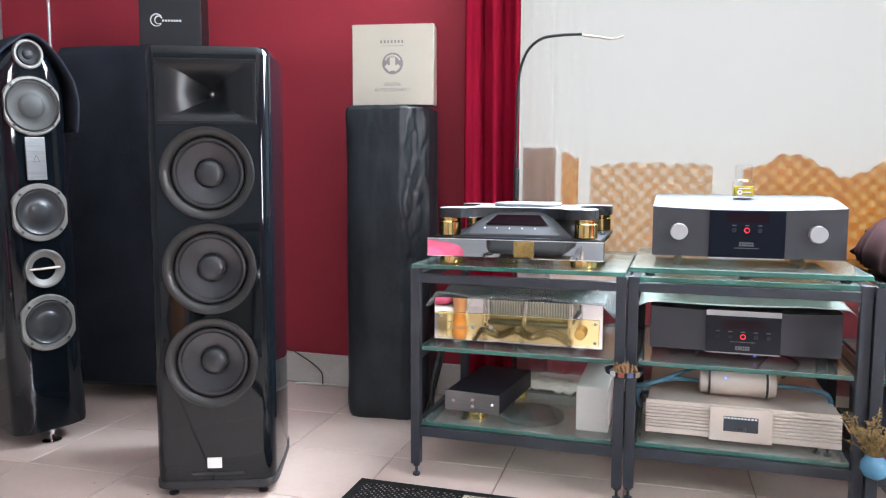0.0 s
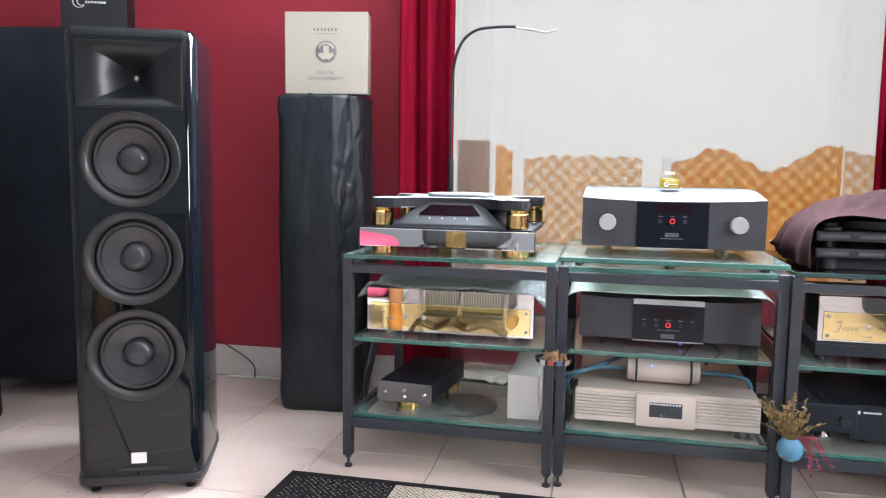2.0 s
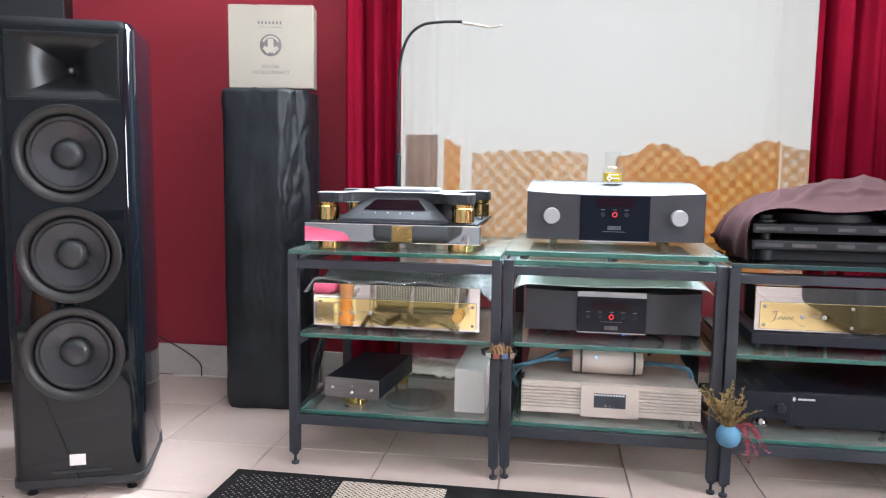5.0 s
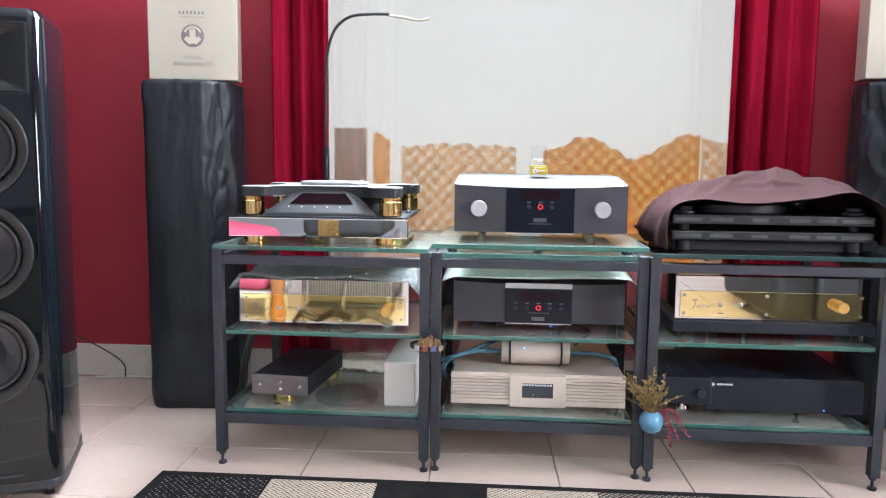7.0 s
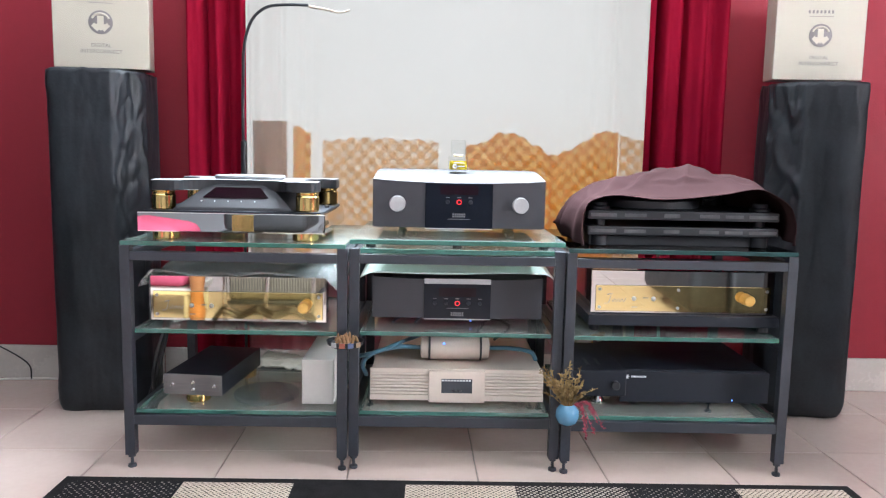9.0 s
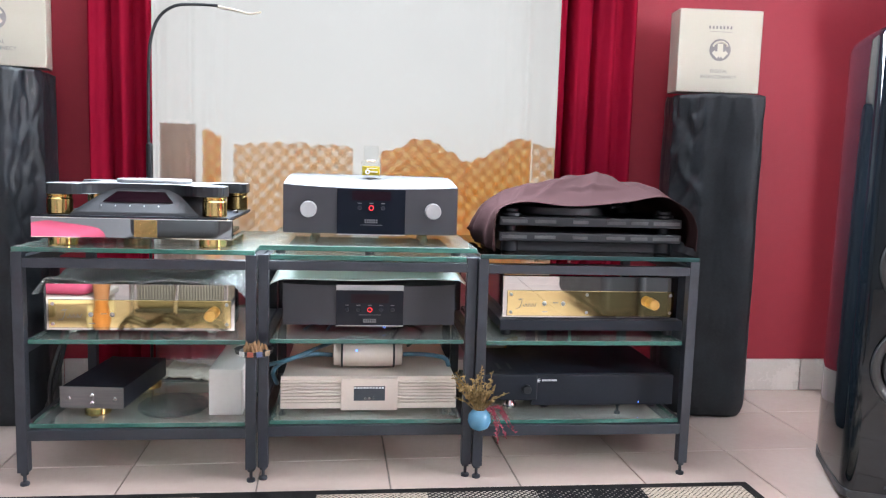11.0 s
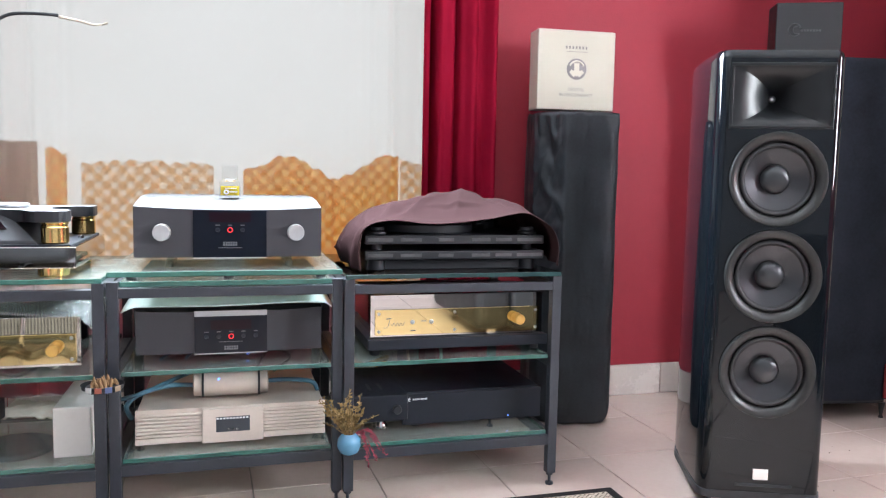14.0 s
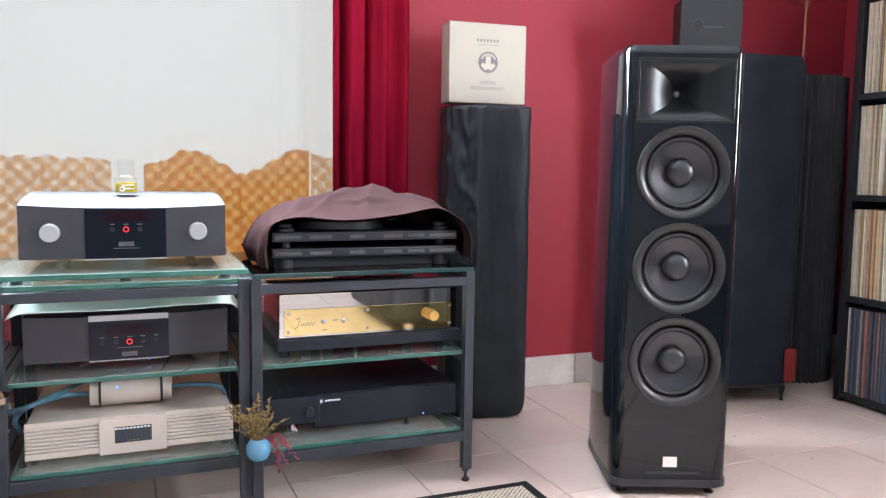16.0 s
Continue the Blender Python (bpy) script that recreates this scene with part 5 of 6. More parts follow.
# ---- turntable under a cloth, and the black cases below ----
t = thing("turntable", pose(0.569, 0.05, 0.577), "black two-tier turntable half hidden by a cloth", "turntable")
for z, nm in ((0.028, "lower_plinth"), (0.068, "upper_plinth")):
    part(nm, box(-0.242, 0.242, 0, 0.36, z, z + 0.023, 0.003), SATIN, t, "black plinth")
    for x0, x1 in ((-0.235, -0.17), (-0.15, -0.095), (-0.05, -0.01), (0.04, 0.09), (0.105, 0.15), (0.165, 0.236)):
        part("trim_plate", box(x0, x1, -0.0015, 0.001, z + 0.007, z + 0.016, 0.0005, 1), TRIM, t, "pale metal strip")
for x in (-0.206, 0.205):
    for y in (0.035, 0.32):
        for z0, z1, r in ((0.0, 0.028, 0.022), (0.051, 0.068, 0.014), (0.091, 0.101, 0.026), (0.101, 0.112, 0.019)):
            part("corner_foot" if z0 == 0 else "corner_post", disc(r, z1 - z0, 26, 0.002, Matrix.Translation((x, y, z0))), SATIN, t, "", 40)
part("platter", lathe([(0, 0.091), (0.145, 0.091), (0.15, 0.095), (0.15, 0.113), (0.147, 0.116), (0, 0.116)], 60, Matrix.Translation((-0.06, 0.18, 0))), SATIN, t, "black platter", 30)
# dark block added to fill the gap below the lower plinth
part("gap_filler", box(-0.232, 0.232, 0.03, 0.35, 0.0, 0.026, 0.002), SATIN, t, "dark block filling the gap under the plinth")
arm = part("tonearm", tube([(0.17, 0.28, 0.12), (0.15, 0.18, 0.124), (0.09, 0.07, 0.120), (0.065, 0.05, 0.117)], 0.004, 8), DARKALU, t, "slim dark tonearm", 60)
part("arm_base", disc(0.026, 0.035, 26, 0.002, Matrix.Translation((0.17, 0.28, 0.088))), SATIN, arm)

RIDGE = [(0.300, 0.583), (0.292, 0.625), (0.318, 0.685), (0.372, 0.727), (0.43, 0.746), (0.55, 0.768), (0.648, 0.777), (0.695, 0.756), (0.748, 0.757), (0.815, 0.715), (0.850, 0.665), (0.855, 0.605)]
HEM = [(0.314, 0.582), (0.310, 0.640), (0.325, 0.690), (0.39, 0.708), (0.48, 0.698), (0.57, 0.702), (0.65, 0.714), (0.735, 0.728), (0.780, 0.716), (0.822, 0.688), (0.842, 0.640), (0.842, 0.590)]
ridge, hem = glide([(x, 0, z) for x, z in RIDGE], 8), glide([(x, 0, z) for x, z in HEM], 8)


# folds of the cloth in plan: from, to, width, height
CREASES = [(0.45, 0.26, 0.345, 0.02, 0.014, 0.010), (0.57, 0.24, 0.40, 0.06, 0.012, 0.011), (0.62, 0.24, 0.45, 0.13, 0.009, 0.007), (0.64, 0.28, 0.56, 0.02, 0.018, 0.012),
           (0.68, 0.24, 0.80, 0.04, 0.012, 0.012), (0.75, 0.28, 0.83, 0.10, 0.010, 0.010), (0.50, 0.13, 0.66, 0.10, 0.010, 0.007), (0.36, 0.22, 0.33, 0.05, 0.008, 0.007), (0.70, 0.15, 0.74, 0.02, 0.008, 0.006)]


def drape(u, v):
    k = min(len(ridge) - 2, int(u * (len(ridge) - 1)))
    s = u * (len(ridge) - 1) - k
    a, b = hem[k].lerp(hem[k + 1], s), ridge[k].lerp(ridge[k + 1], s)
    if v < 0.6:
        s = v / 0.6
        e = math.sin(s * math.pi / 2) ** 1.3
        x, z, y = a.x + (b.x - a.x) * e, a.z + (b.z - a.z) * e, 0.012 + 0.22 * s
    else:
        s = (v - 0.6) / 0.4
        x, z, y = b.x + (0.57 - b.x) * 0.06 * s, b.z - (b.z - 0.60) * s ** 2.2 * 0.8, 0.232 + 0.23 * s
    w = min(1, v * 3.5)
    f = 0.004 * wobble(x * 9 + y * 6, y * 7 - x * 3, 4)
    for x0, y0, x1, y1, wide, high in CREASES:
        dx, dy = x1 - x0, y1 - y0
        L = math.hypot(dx, dy)
        along, off = ((x - x0) * dx + (y - y0) * dy) / L / L, ((x - x0) * dy - (y - y0) * dx) / L
        off += 0.006 * math.sin(along * 5 + x0 * 40)
        run = math.exp(-((along - 0.5) / 0.42) ** 4)
        f += w * high * run * (math.exp(-abs(off) / wide) - 0.5 * math.exp(-((off - 1.6 * wide) / wide) ** 2))
    f += w * 0.0012 * math.sin(x * 90 - y * 50 + 6 * wobble(x * 4, y * 4, 2))
    edge = math.sin(math.pi * min(1, max(0, u)))
    side = (1 - edge) * (0.007 * math.sin(y * 70 + z * 25 + 4 * wobble(y * 6, z * 6, 5)) + 0.002 * wobble(y * 20, z * 8, 8))
    return (x + side, y, z + f * edge)


tagged(thicken(part("dust_cloth", sheet(110, 80, drape), PURPLE, None, "", 180), 0.0014), "dusky purple cloth draped over a turntable", "cloth")

c = thing("media_server", pose(0.628, 0.075, 0.152), "flat matt black computer case on small feet", "computer case")
part("case", box(-0.192, 0.192, 0.004, 0.36, 0.018, 0.098, 0.002), BLACKCASE, c)
part("front_panel", box(-0.195, 0.195, -0.006, 0.004, 0.014, 0.096, 0.002), BLACKCASE, c, "matt black front")
bm = bmesh.new()
for k in range(6):
    an = radians(60 * k)
    merge(bm, tube([(-0.178, -0.0065, 0.082), (-0.178 + 0.006 * math.cos(an), -0.0065, 0.082 + 0.006 * math.sin(an))], 0.0011, 6, 1))
for k in range(11):
    box(-0.167 + k * 0.0036, -0.1644 + k * 0.0036, -0.0067, -0.006, 0.080, 0.0845, bm=bm)
part("mark", bm, WHITEINK, c, "small pale star and bars")
for x in (-0.15, 0.15):
    for y in (0.03, 0.32):
        part("foot", disc(0.012, 0.018, 16, 0.002, Matrix.Translation((x, y, 0))), SATIN, c)
# a blue LED's reflection, put in as a small glowing dot
part("pilot_light", disc(0.002, 0.001, 8, 0.0003, front(0.10, -0.006, 0.022)), BLUE_LED, c, "blue pilot light")

c = thing("small_case", pose(0.372, 0.06, 0.152, 0, 0, 0), "small black device with a knob on a polished foot", "audio device")
part("case", box(-0.070, 0.075, 0.0, 0.30, 0.030, 0.10, 0.004), BLACKCASE, c)
bm = bmesh.new()
for k in range(2):
    box(-0.02 + k * 0.03, -0.012 + k * 0.03, 0.05, 0.12, 0.0995, 0.1005, bm=bm)
part("vent_slot", bm, SATIN, c)
part("knob", lathe([(0, 0.012), (0.010, 0.012), (0.0115, 0.010), (0.0115, 0)], 24, front(0.045, 0, 0.062)), SATIN, c, "", 40)
for x, y in ((0.01, 0.04), (-0.05, 0.27), (0.06, 0.27)):
    part("foot", lathe([(0, 0), (0.016, 0), (0.019, 0.004), (0.018, 0.012), (0.010, 0.024), (0.010, 0.030), (0, 0.030)], 24, Matrix.Translation((x, y, 0))), CHROME, c, "polished bell foot", 60)
tagged(part("loose_cable", tube([(0.40, 0.37, 0.262), (0.43, 0.36, 0.275), (0.46, 0.40, 0.27), (0.44, 0.47, 0.22)], 0.006, 8), YELLOW, None, "", 60), "yellow cable behind the black cases", "cable", "loose cables")
for x in (0.555, 0.665):
    tagged(part("loose_cable", tube([(x, 0.505, 0.10), (x - 0.005, 0.512, 0.25), (x - 0.015, 0.508, 0.36), (x - 0.02, 0.51, 0.52)], 0.005, 8), SILVER, None, "", 60), "pale cable hanging behind the rack", "cable", "loose cables")


tagged(part("board", box(0.365, 0.535, 0.600, 0.610, 0.0, 0.425, 0.002), CARTON), "cream board standing on the floor behind a rack", "board")

# cables behind the disc player's rack
for line in ([(-0.93, 0.36, 0.006), (-0.885, 0.34, 0.10), (-0.862, 0.38, 0.22), (-0.86, 0.46, 0.34), (-0.845, 0.53, 0.46)], [(-0.92, 0.40, 0.006), (-0.872, 0.33, 0.05), (-0.862, 0.29, 0.16), (-0.87, 0.40, 0.25), (-0.855, 0.52, 0.30)],
             [(-0.70, 0.52, 0.34), (-0.66, 0.53, 0.27), (-0.60, 0.53, 0.235), (-0.54, 0.53, 0.25), (-0.50, 0.53, 0.31)]):
    tagged(part("loose_cable", tube(line, 0.006, 8), BLACKCABLE, None, "", 60), "black cable hanging behind the rack", "cable", "loose cables")


# ---- small things on the rack posts ----
v = thing("flower_vase", pose(0.276, -0.046, 0.142), "small sky-blue glass ball vase with dried heather fixed to the rack", "vase")
part("vase", lathe([(0, 0), (0.013, 0.001), (0.024, 0.009), (0.0295, 0.024), (0.027, 0.040), (0.018, 0.051), (0.015, 0.053), (0.013, 0.050), (0, 0.045)], 36), mat("sky-blue glass", (0.10, 0.26, 0.40), 0.1, vary=0.1, scale=20), v, "sky-blue glass ball", 60)
TWIG = mat("dried olive heather", (0.27, 0.185, 0.075), 0.9, vary=0.4, scale=60)
PINKTWIG = mat("dried pink heather", (0.34, 0.06, 0.09), 0.9, vary=0.4, scale=60)
rng = random.Random(4)
for k in range(40):
    a, tilt = rng.uniform(-math.pi, 0), rng.uniform(0.05, 0.85)
    L = rng.uniform(0.06, 0.135)
    pink = k % 7 == 3
    if pink:
        a, tilt, L = rng.uniform(-0.5, 0.2), rng.uniform(1.1, 1.5), L * 0.75
    if math.sin(a) > 0:
        a = -a * 0.6
    d = Vector((math.sin(tilt) * math.cos(a), 0.55 * math.sin(tilt) * math.sin(a), math.cos(tilt)))
    sag = Vector((0, 0, -0.02 * tilt * (3 if pink else 1)))
    p0 = Vector((0.006 * math.cos(a), 0.006 * math.sin(a), 0.045))
    line = [p0, p0 + d * L * 0.5 + Vector((rng.uniform(-.006, .006), 0, 0)), p0 + d * L + sag]
    bm = tube(line, 0.0012, 5, 3, 0.6)
    for j in range(26):
        s = rng.uniform(0.3, 1.0)
        q = line[1].lerp(line[2], (s - 0.5) * 2) if s > 0.5 else line[0].lerp(line[1], s * 2)
        o = Vector((rng.uniform(-1, 1), rng.uniform(-1, 1), rng.uniform(-0.2, 1))).normalized() * 0.0060
        w = o.orthogonal().normalized() * 0.0022
        f1 = [bm.verts.new(x) for x in (q - w, q + w, q + o + w * 0.5, q + o * 1.2, q + o - w * 0.5)]
        bm.faces.new(f1)
    part("sprig", bm, PINKTWIG if pink else TWIG, v, "pink dried sprig" if pink else "")
h = thing("trinket_dish", pose(-0.270, -0.052, 0.333), "small dark dish with brown spiky trinkets fixed to the rack", "dish")
def dish(u, v):
    a = 2 * math.pi * u
    r = (0.2 + 0.8 * min(1, v * 2)) if v < 0.5 else 1 + 0.06 * (v - 0.5) * 2
    z = 0.0 if v < 0.25 else 0.020 * min(1, (v - 0.25) / 0.6)
    return (0.043 * r * math.cos(a), 0.040 * r * math.sin(a), z * 0.8)
part("dish", sheet(36, 8, dish, True), SATIN, h, "", 60)
part("dish_floor", prism([(0.034 * math.cos(2 * math.pi * k / 24), 0.032 * math.sin(2 * math.pi * k / 24)) for k in range(24)], 0.0, 0.012), SATIN, h)
for k, col in enumerate(((0.5, 0.5, 0.5), (0.30, 0.08, 0.05), (0.08, 0.11, 0.22), (0.30, 0.22, 0.15))):
    a = radians(-120 + 26 * k)
    part("sticker", box(-0.007, 0.007, -0.0008, 0.0008, 0.004, 0.016, 0.0003, 1), mat("sticker", col, 0.4, scale=20), h, "", None, pose(0.0462 * math.cos(a), 0.043 * math.sin(a), 0.001, 0, 0, -120 + 26 * k + 90))
BROWN = mat("brown wood bits", (0.30, 0.17, 0.08), 0.7, vary=0.3, scale=50)
for k in range(26):
    a, r = rng.uniform(0, 6.28), 0.030 * math.sqrt(rng.random())
    hh = rng.uniform(0.008, 0.026)
    part("spike", lathe([(0, 0), (0.0042, 0), (0.0036, hh * 0.6), (0.0015, hh), (0, hh)], 7), BROWN, h, "", None, pose(r * math.cos(a), r * math.sin(a) * 0.9, 0.012, rng.uniform(-20, 20), rng.uniform(-20, 20), 0))


# ---- arched lamp behind the disc player ----
la = thing("arc_lamp", pose(-0.672, 0.60, 0), "thin black arched floor lamp with a slim light bar", "floor lamp")
part("base", disc(0.105, 0.018, 48, 0.004, Matrix.Translation((0.07, -0.02, 0))), BLACKCASE, la, "", 40)
part("stem", tube([(0, 0, 0.017), (0, 0, 0.5), (-0.002, 0, 0.81), (0.0, 0, 1.03), (0.006, 0, 1.135), (0.030, 0, 1.208), (0.076, 0, 1.247), (0.137, 0, 1.256), (0.206, 0, 1.256)], 0.0048, 10, 8), SATIN, la, "", 60)
part("grip", lathe([(0.005, 0.68), (0.010, 0.685), (0.010, 0.83), (0.005, 0.835)], 18), SATIN, la, "", 40)
part("light_bar", tube([(0.208, 0, 1.252), (0.26, 0, 1.244), (0.302, 0, 1.236), (0.336, 0, 1.243)], 0.0050, 10, 5, 0.6), CARTON, la, "slim pale light bar", 60)


# ---- record shelf at the side ----
SH_X, SH_Y = 2.42, 0.235
sh = thing("record_shelf", pose(SH_X, SH_Y, 0), "black shelf unit filled with records", "shelf")
part("end_panel", box(0, 0.36, -0.028, 0.0, 0, 1.86, 0.002), BLACKBOX, sh)
part("end_panel", box(0, 0.36, -0.80, -0.772, 0, 1.86, 0.002), BLACKBOX, sh)
part("divider", box(0.004, 0.36, -0.41, -0.392, 0.03, 1.83, 0.001), BLACKBOX, sh)
part("back_panel", box(0.352, 0.36, -0.772, -0.028, 0.0, 1.86), BLACKBOX, sh)
levels = (0.012, 0.372, 0.740, 1.098, 1.455, 1.83)
for z in levels:
    part("board", box(0.001, 0.352, -0.772, -0.028, z, z + 0.022, 0.001), BLACKBOX, sh)
SPINES = [pieces(mat("record sleeve", c, 0.5, vary=0.12, scale=40), 0.25) for c in
          ((0.62, 0.55, 0.44), (0.55, 0.42, 0.28), (0.66, 0.62, 0.54), (0.35, 0.14, 0.10), (0.10, 0.10, 0.12), (0.45, 0.30, 0.12), (0.07, 0.10, 0.16))]
sleeves = []
for k, wd in enumerate((0.0035, 0.0045, 0.006)):
    me = bpy.data.meshes.new("sleeve")
    bm = box(0, 0.315, -wd / 2, wd / 2, 0, 0.315)
    bm.to_mesh(me)
    bm.free()
    sleeves.append((me, wd))
byspine = {}
for row in range(5):
    for y0, y1 in ((-0.031, -0.390), (-0.413, -0.770)):
        y = y0
        while y > y1 + 0.008:
            me, wd = sleeves[rng.randrange(3)]
            s = rng.choices(range(7), (1, 1, 1, 1, 8, 1, 5) if row == 0 else (7, 5, 7, 1, 1, 2, 0.6))[0]
            key = (me.name, s)
            if key not in byspine:
                byspine[key] = me.copy()
                byspine[key].materials.append(SPINES[s])
            ob = new("record", byspine[key])
            ob.matrix_basis = pose(SH_X + 0.012 + rng.uniform(0, 0.012), SH_Y + y - wd / 2, levels[row] + 0.022, rng.uniform(-1.2, 0.2), 0, 0)
            tagged(ob, "record in a worn card sleeve on a shelf", "record", "records on the shelf")
            y -= wd + rng.uniform(0.0008, 0.002) if y0 > -0.1 else wd + 0.012
            if y0 < -0.4 and y < -0.62:
                break


# ---- rug, skirting, tiles ----
r = thing("rug", pose(0.015, -0.077, 0, 0, 0, 0.2), "flat-woven rug in black and beige dotted squares", "rug")
part("border", box(-0.955, 0.955, -1.30, 0.0, 0.0015, 0.008, 0.003), RUGBLACK, r, "black woven ground")
cols = [RUGDARK, RUGPALE, None, RUGPALE, RUGMID, RUGDARK, RUGPALE]
for row in range(5):
    for k in range(7):
        m_ = cols[(k + row * 2) % 7]
        if m_:
            part("field", box(-0.93 + 0.2657 * k, -0.93 + 0.2657 * (k + 1) - 0.002, -0.028 - 0.25 * (row + 1) + 0.002, -0.028 - 0.25 * row, 0.006, 0.0092, 0.001, 1), m_, r)

sk = thing("baseboard", pose(0, 0, 0), "glazed cream tile skirting along the red walls", "skirting", "", "structure")
x = LEFT_X + 0.012
skm = bpy.data.meshes.new("skirting_tile")
bm = box(0, 0.322, -0.010, 0, 0, 0.118, 0.0025, 1)
bm.to_mesh(skm)
bm.free()
skm.materials.append(SKIRT)
while x < RIGHT_X - 0.33:
    o = new("skirting_tile", skm)
    o.parent, o.matrix_basis = sk, pose(x, WALL_Y, 0.0)
    x += 0.325
for sx, rz in ((LEFT_X, 90), (RIGHT_X, -90)):
    y = WALL_Y - 0.012
    while y > -1.9:
        o = new("skirting_tile", skm)
        o.parent, o.matrix_basis = sk, pose(sx, y - (0.322 if rz == 90 else 0.0), 0, 0, 0, rz)
        y -= 0.325
tagged(part("floor_cable", tube([(-1.55, 0.70, 0.006), (-1.42, 0.715, 0.006), (-1.30, 0.712, 0.006), (-1.15, 0.72, 0.006), (-1.0, 0.70, 0.006)], 0.004, 8), PAPER, None, "", 60), "pale cable lying along the skirting", "cable", "loose cables")
tagged(part("floor_cable", tube([(-1.63, 0.728, 0.15), (-1.52, 0.722, 0.10), (-1.45, 0.715, 0.055), (-1.44, 0.71, 0.006)], 0.0025, 8), BLACKCABLE, None, "", 60), "thin dark cable hanging to the floor", "cable", "loose cables")

STEP, GAP, TURN_DEG = 0.325, 0.003, 1.6
tm = bpy.data.meshes.new("tile")
bm = box(GAP / 2, STEP - GAP / 2, GAP / 2, STEP - GAP / 2, -0.008, 0.0, 0.0015, 1)
bm.to_mesh(tm)
bm.free()
tm.materials.append(TILE)
base = pose(0.055, 0.13, 0, 0, 0, TURN_DEG)
for i in range(-10, 10):
    for j in range(-15, 3):
        c = base @ Vector(((i + 0.5) * STEP, (j + 0.5) * STEP, 0))
        if LEFT_X - 0.13 < c.x < RIGHT_X + 0.13 and BACK_Y - 0.1 < c.y < WALL_Y + 0.14:
            o = new("tile", tm)
            o.parent, o.matrix_basis = floor, base @ pose(i * STEP, j * STEP, 0)


# ---- furniture behind the camera, seen in the polished fronts ----
WICKER = woven("beige wicker", (0.06, 0.05, 0.036), (0.20, 0.17, 0.125), 110, 0.42)
LEATHER = mat("black leather", (0.012, 0.012, 0.013), 0.55, vary=0.2, scale=9, bump=0.5, bump_scale=180)
o = thing("wicker_ottoman", pose(-0.83, -1.80, 0, 0, 0, 0), "beige woven ottoman with chrome tubes and black leather seat", "ottoman")
part("body", box(-0.20, 0.20, -0.2, 0.2, 0.100, 0.40, 0.02, 3), WICKER, o, "beige woven body", 40)
part("base_rim", box(-0.205, 0.205, -0.205, 0.205, 0.078, 0.102, 0.010, 2), LEATHER, o, "dark lower rim", 40)
part("seat_cushion", box(-0.195, 0.19, -0.2, 0.2, 0.435, 0.58, 0.035, 4), LEATHER, o, "black leather seat", 40)
for x, lean in ((-0.21, 0.0), (0.004, -0.03), (0.21, -0.01)):
    part("frame_tube", tube([(x + lean, 0.225, 0.0), (x + lean * 0.4, 0.222, 0.22), (x, 0.215, 0.408), (x, 0.0, 0.42), (x, -0.215, 0.408), (x + lean, -0.222, 0.0)], 0.011, 10), CHROME, o, "chrome tube", 60)
BRONZE = mat("dark bronze tube", (0.030, 0.022, 0.016), 0.3, metal=0.6, vary=0.2, scale=20)
for y, z in ((0.245, 0.020), (0.285, 0.012)):
    part("runner", tube([(-0.25, y, z), (-0.20, y + 0.03, z + 0.055), (-0.12, y + 0.02, z + 0.03), (-0.04, y + 0.04, z + 0.065), (0.03, y + 0.01, z + 0.03), (0.12, y - 0.01, z + 0.05), (0.22, y - 0.015, z)], 0.012, 10), BRONZE, o, "curved dark runner", 60)
v = part("floor_vase", lathe([(0, 0), (0.03, 0), (0.04, 0.05), (0.028, 0.13), (0.038, 0.22), (0.028, 0.30), (0.02, 0.35), (0.024, 0.38), (0.02, 0.38), (0.012, 0.34), (0, 0.33)], 36, Matrix.Translation((-1.165, -1.56, 0))),
         mat("amber glazed clay", (0.30, 0.125, 0.045), 0.25, vary=0.15, scale=8), None, "", 60)
tagged(v, "tall waisted amber clay vase on the floor", "vase")
bm = box(-0.16, 0.16, -0.16, 0.16, 0, 0.34, 0.06, 4)
for vert in bm.verts:
    vert.co.z *= 1.0 - 0.35 * (vert.co.x + 0.16)
c = part("floor_cushion", bm, cloth("pink cotton", (0.50, 0.09, 0.15), 0, 0.0, 0.1, 500, 8), None, "", 60, pose(-1.37, -1.76, 0.151, 0, 0, 6))
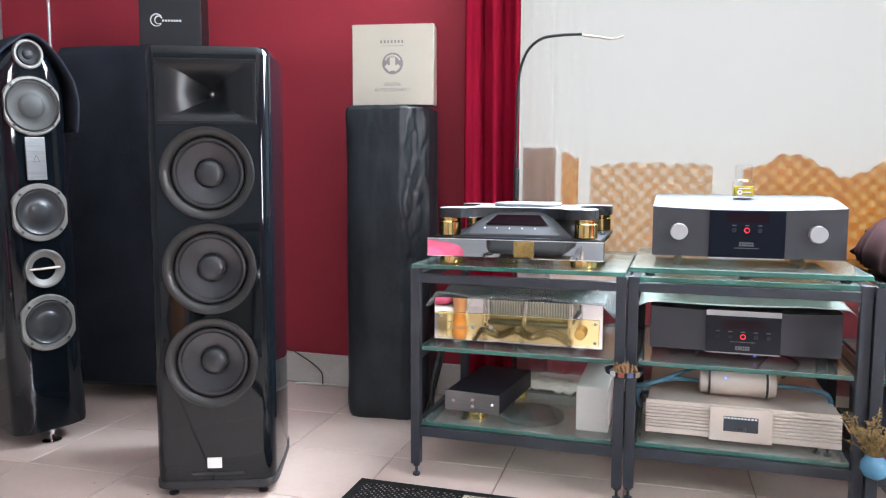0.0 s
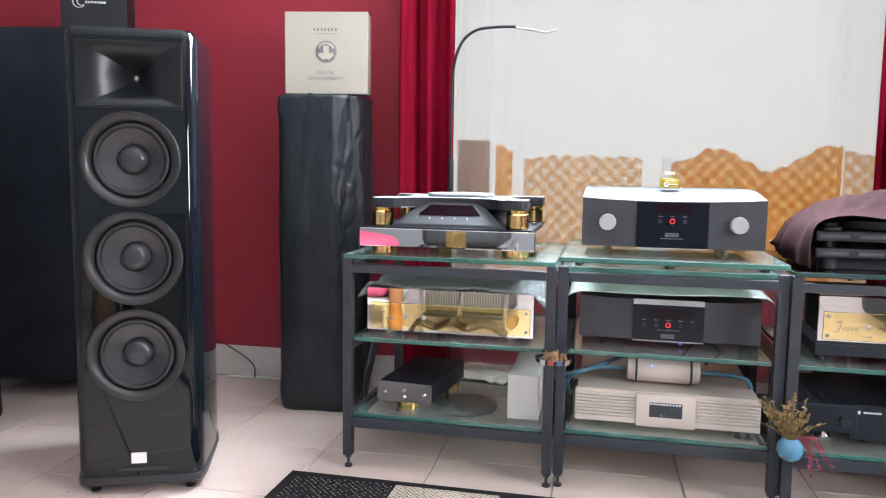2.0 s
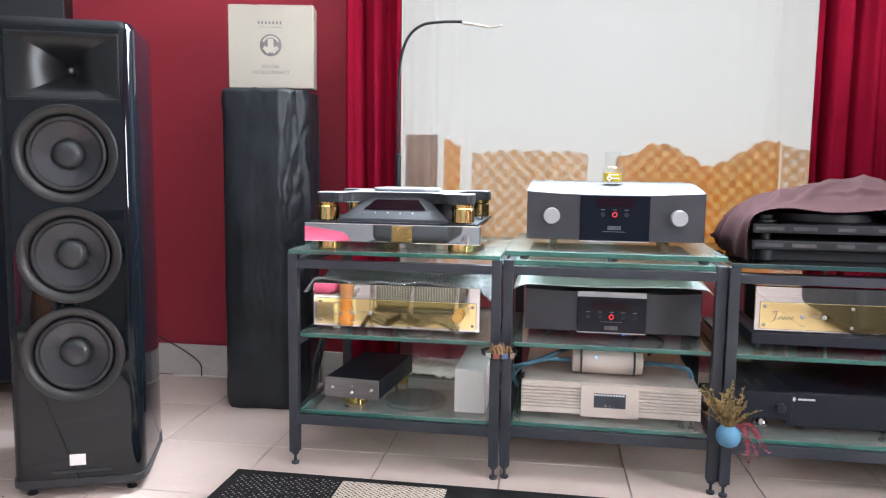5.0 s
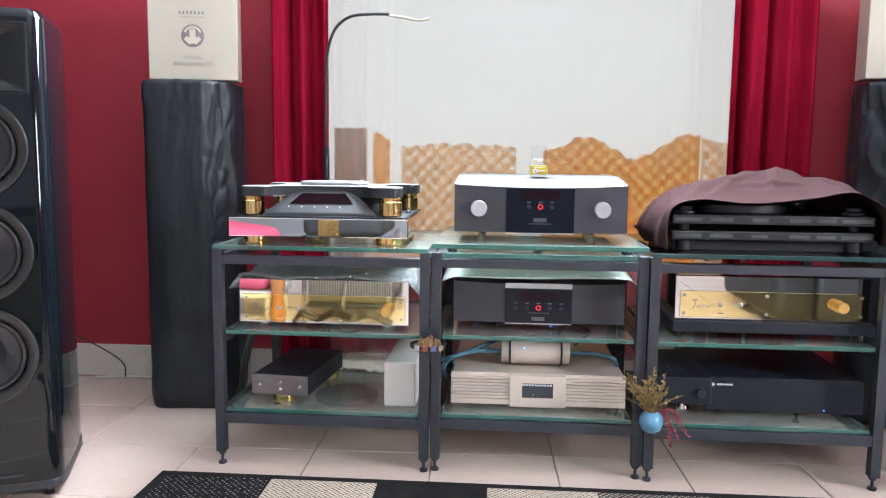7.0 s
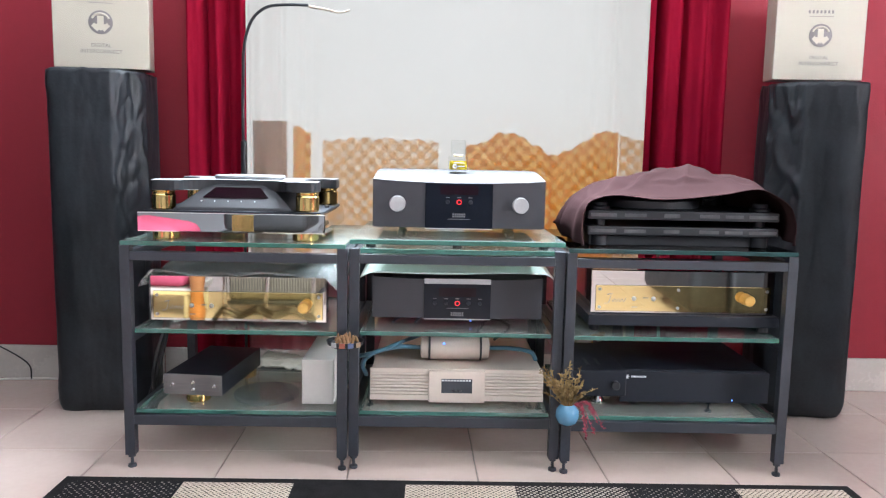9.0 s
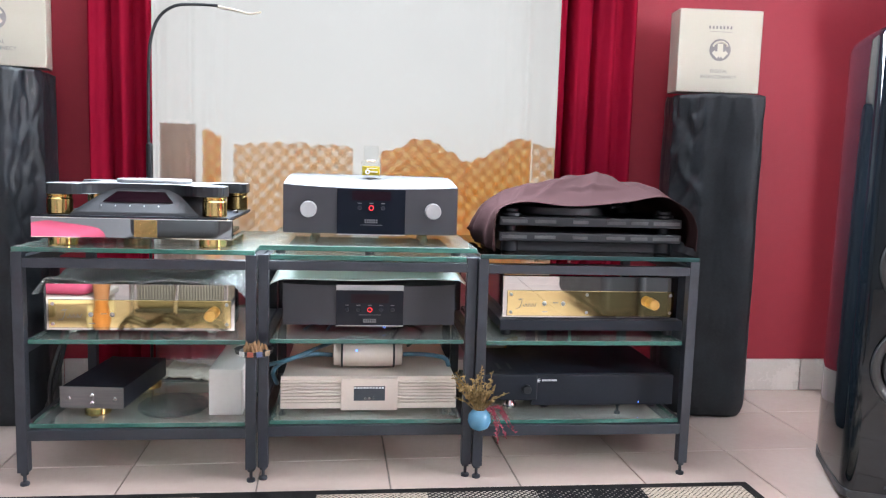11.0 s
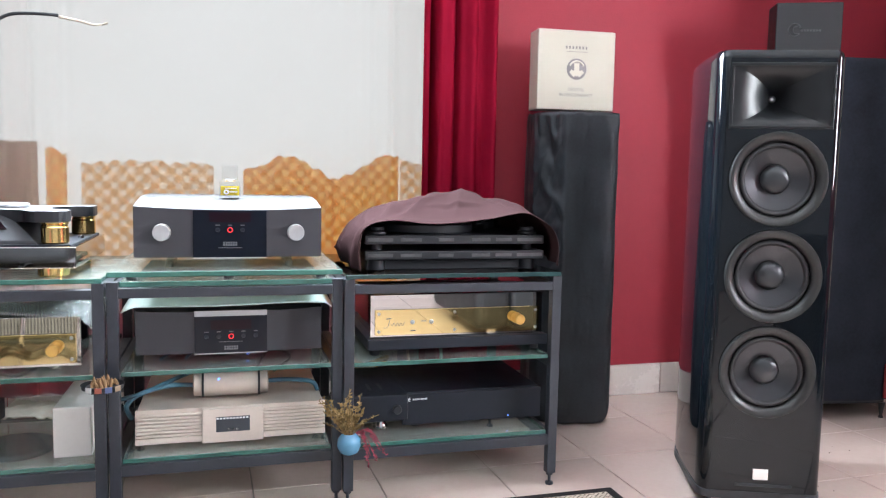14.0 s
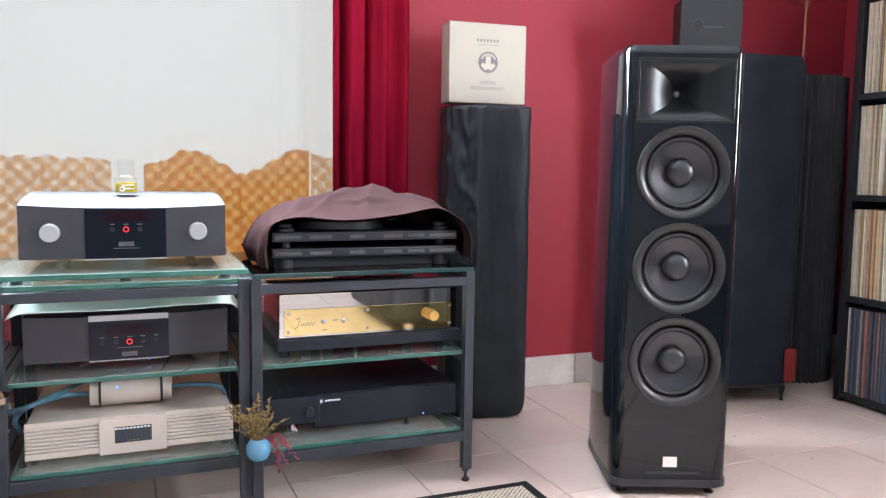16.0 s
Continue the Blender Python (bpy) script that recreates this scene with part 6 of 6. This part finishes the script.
tagged(c, "thick pink cotton cushion on a pale stool", "cushion")
st = thing("low_stool", pose(-1.37, -1.76, 0), "low pale stool under a pink cushion", "stool")
part("seat", box(-0.17, 0.17, -0.17, 0.17, 0.12, 0.15, 0.006), CARTON, st)
for x in (-0.14, 0.14):
    for y in (-0.14, 0.14):
        part("leg", disc(0.016, 0.12, 16, 0.002, Matrix.Translation((x, y, 0))), CARTON, st)
s = thing("sofa", pose(2.05, -2.02, 0), "low black leather sofa", "sofa")
part("base", box(-0.68, 0.68, -0.42, 0.40, 0.06, 0.30, 0.03, 3), LEATHER, s, "", 40)
part("backrest", box(-0.68, 0.68, -0.46, -0.24, 0.28, 0.78, 0.06, 4), LEATHER, s, "", 40)
for x in (-0.34, 0.34):
    part("seat_cushion", box(x - 0.335, x + 0.335, -0.25, 0.42, 0.295, 0.45, 0.045, 4), LEATHER, s, "", 40)
for x in (-0.775, 0.775):
    part("armrest", box(x - 0.10, x + 0.10, -0.44, 0.40, 0.06, 0.58, 0.05, 4), LEATHER, s, "", 40)
for x in (-0.76, 0.76):
    for y in (-0.36, 0.32):
        part("leg", disc(0.022, 0.062, 16, 0.002, Matrix.Translation((x, y, 0))), CHROME, s)

# crumbs of dust and grit on the tiles
bm = bmesh.new()
for k in range(60):
    cx, cy = ((-1.25, -0.42), (1.30, -0.30), (1.75, 0.05))[k % 3]
    x, y, s = cx + rng.gauss(0, 0.13), cy + rng.gauss(0, 0.12), rng.uniform(0.0012, 0.0032)
    vs = [bm.verts.new((x + s * math.cos(a + 0.3 * k) * rng.uniform(0.5, 1.3), y + s * math.sin(a + 0.3 * k), 0.0002)) for a in (0, 1.3, 2.6, 3.9, 5.2)]
    tip = bm.verts.new((x, y, 0.0002 + s * 0.6))
    for i in range(5):
        bm.faces.new((vs[i], vs[(i + 1) % 5], tip))
tagged(part("floor_grit", bm, mat("dark grit", (0.08, 0.06, 0.05), 0.9, scale=30)), "scattered dark grit on the pale floor tiles", "grit", "", "stuff")
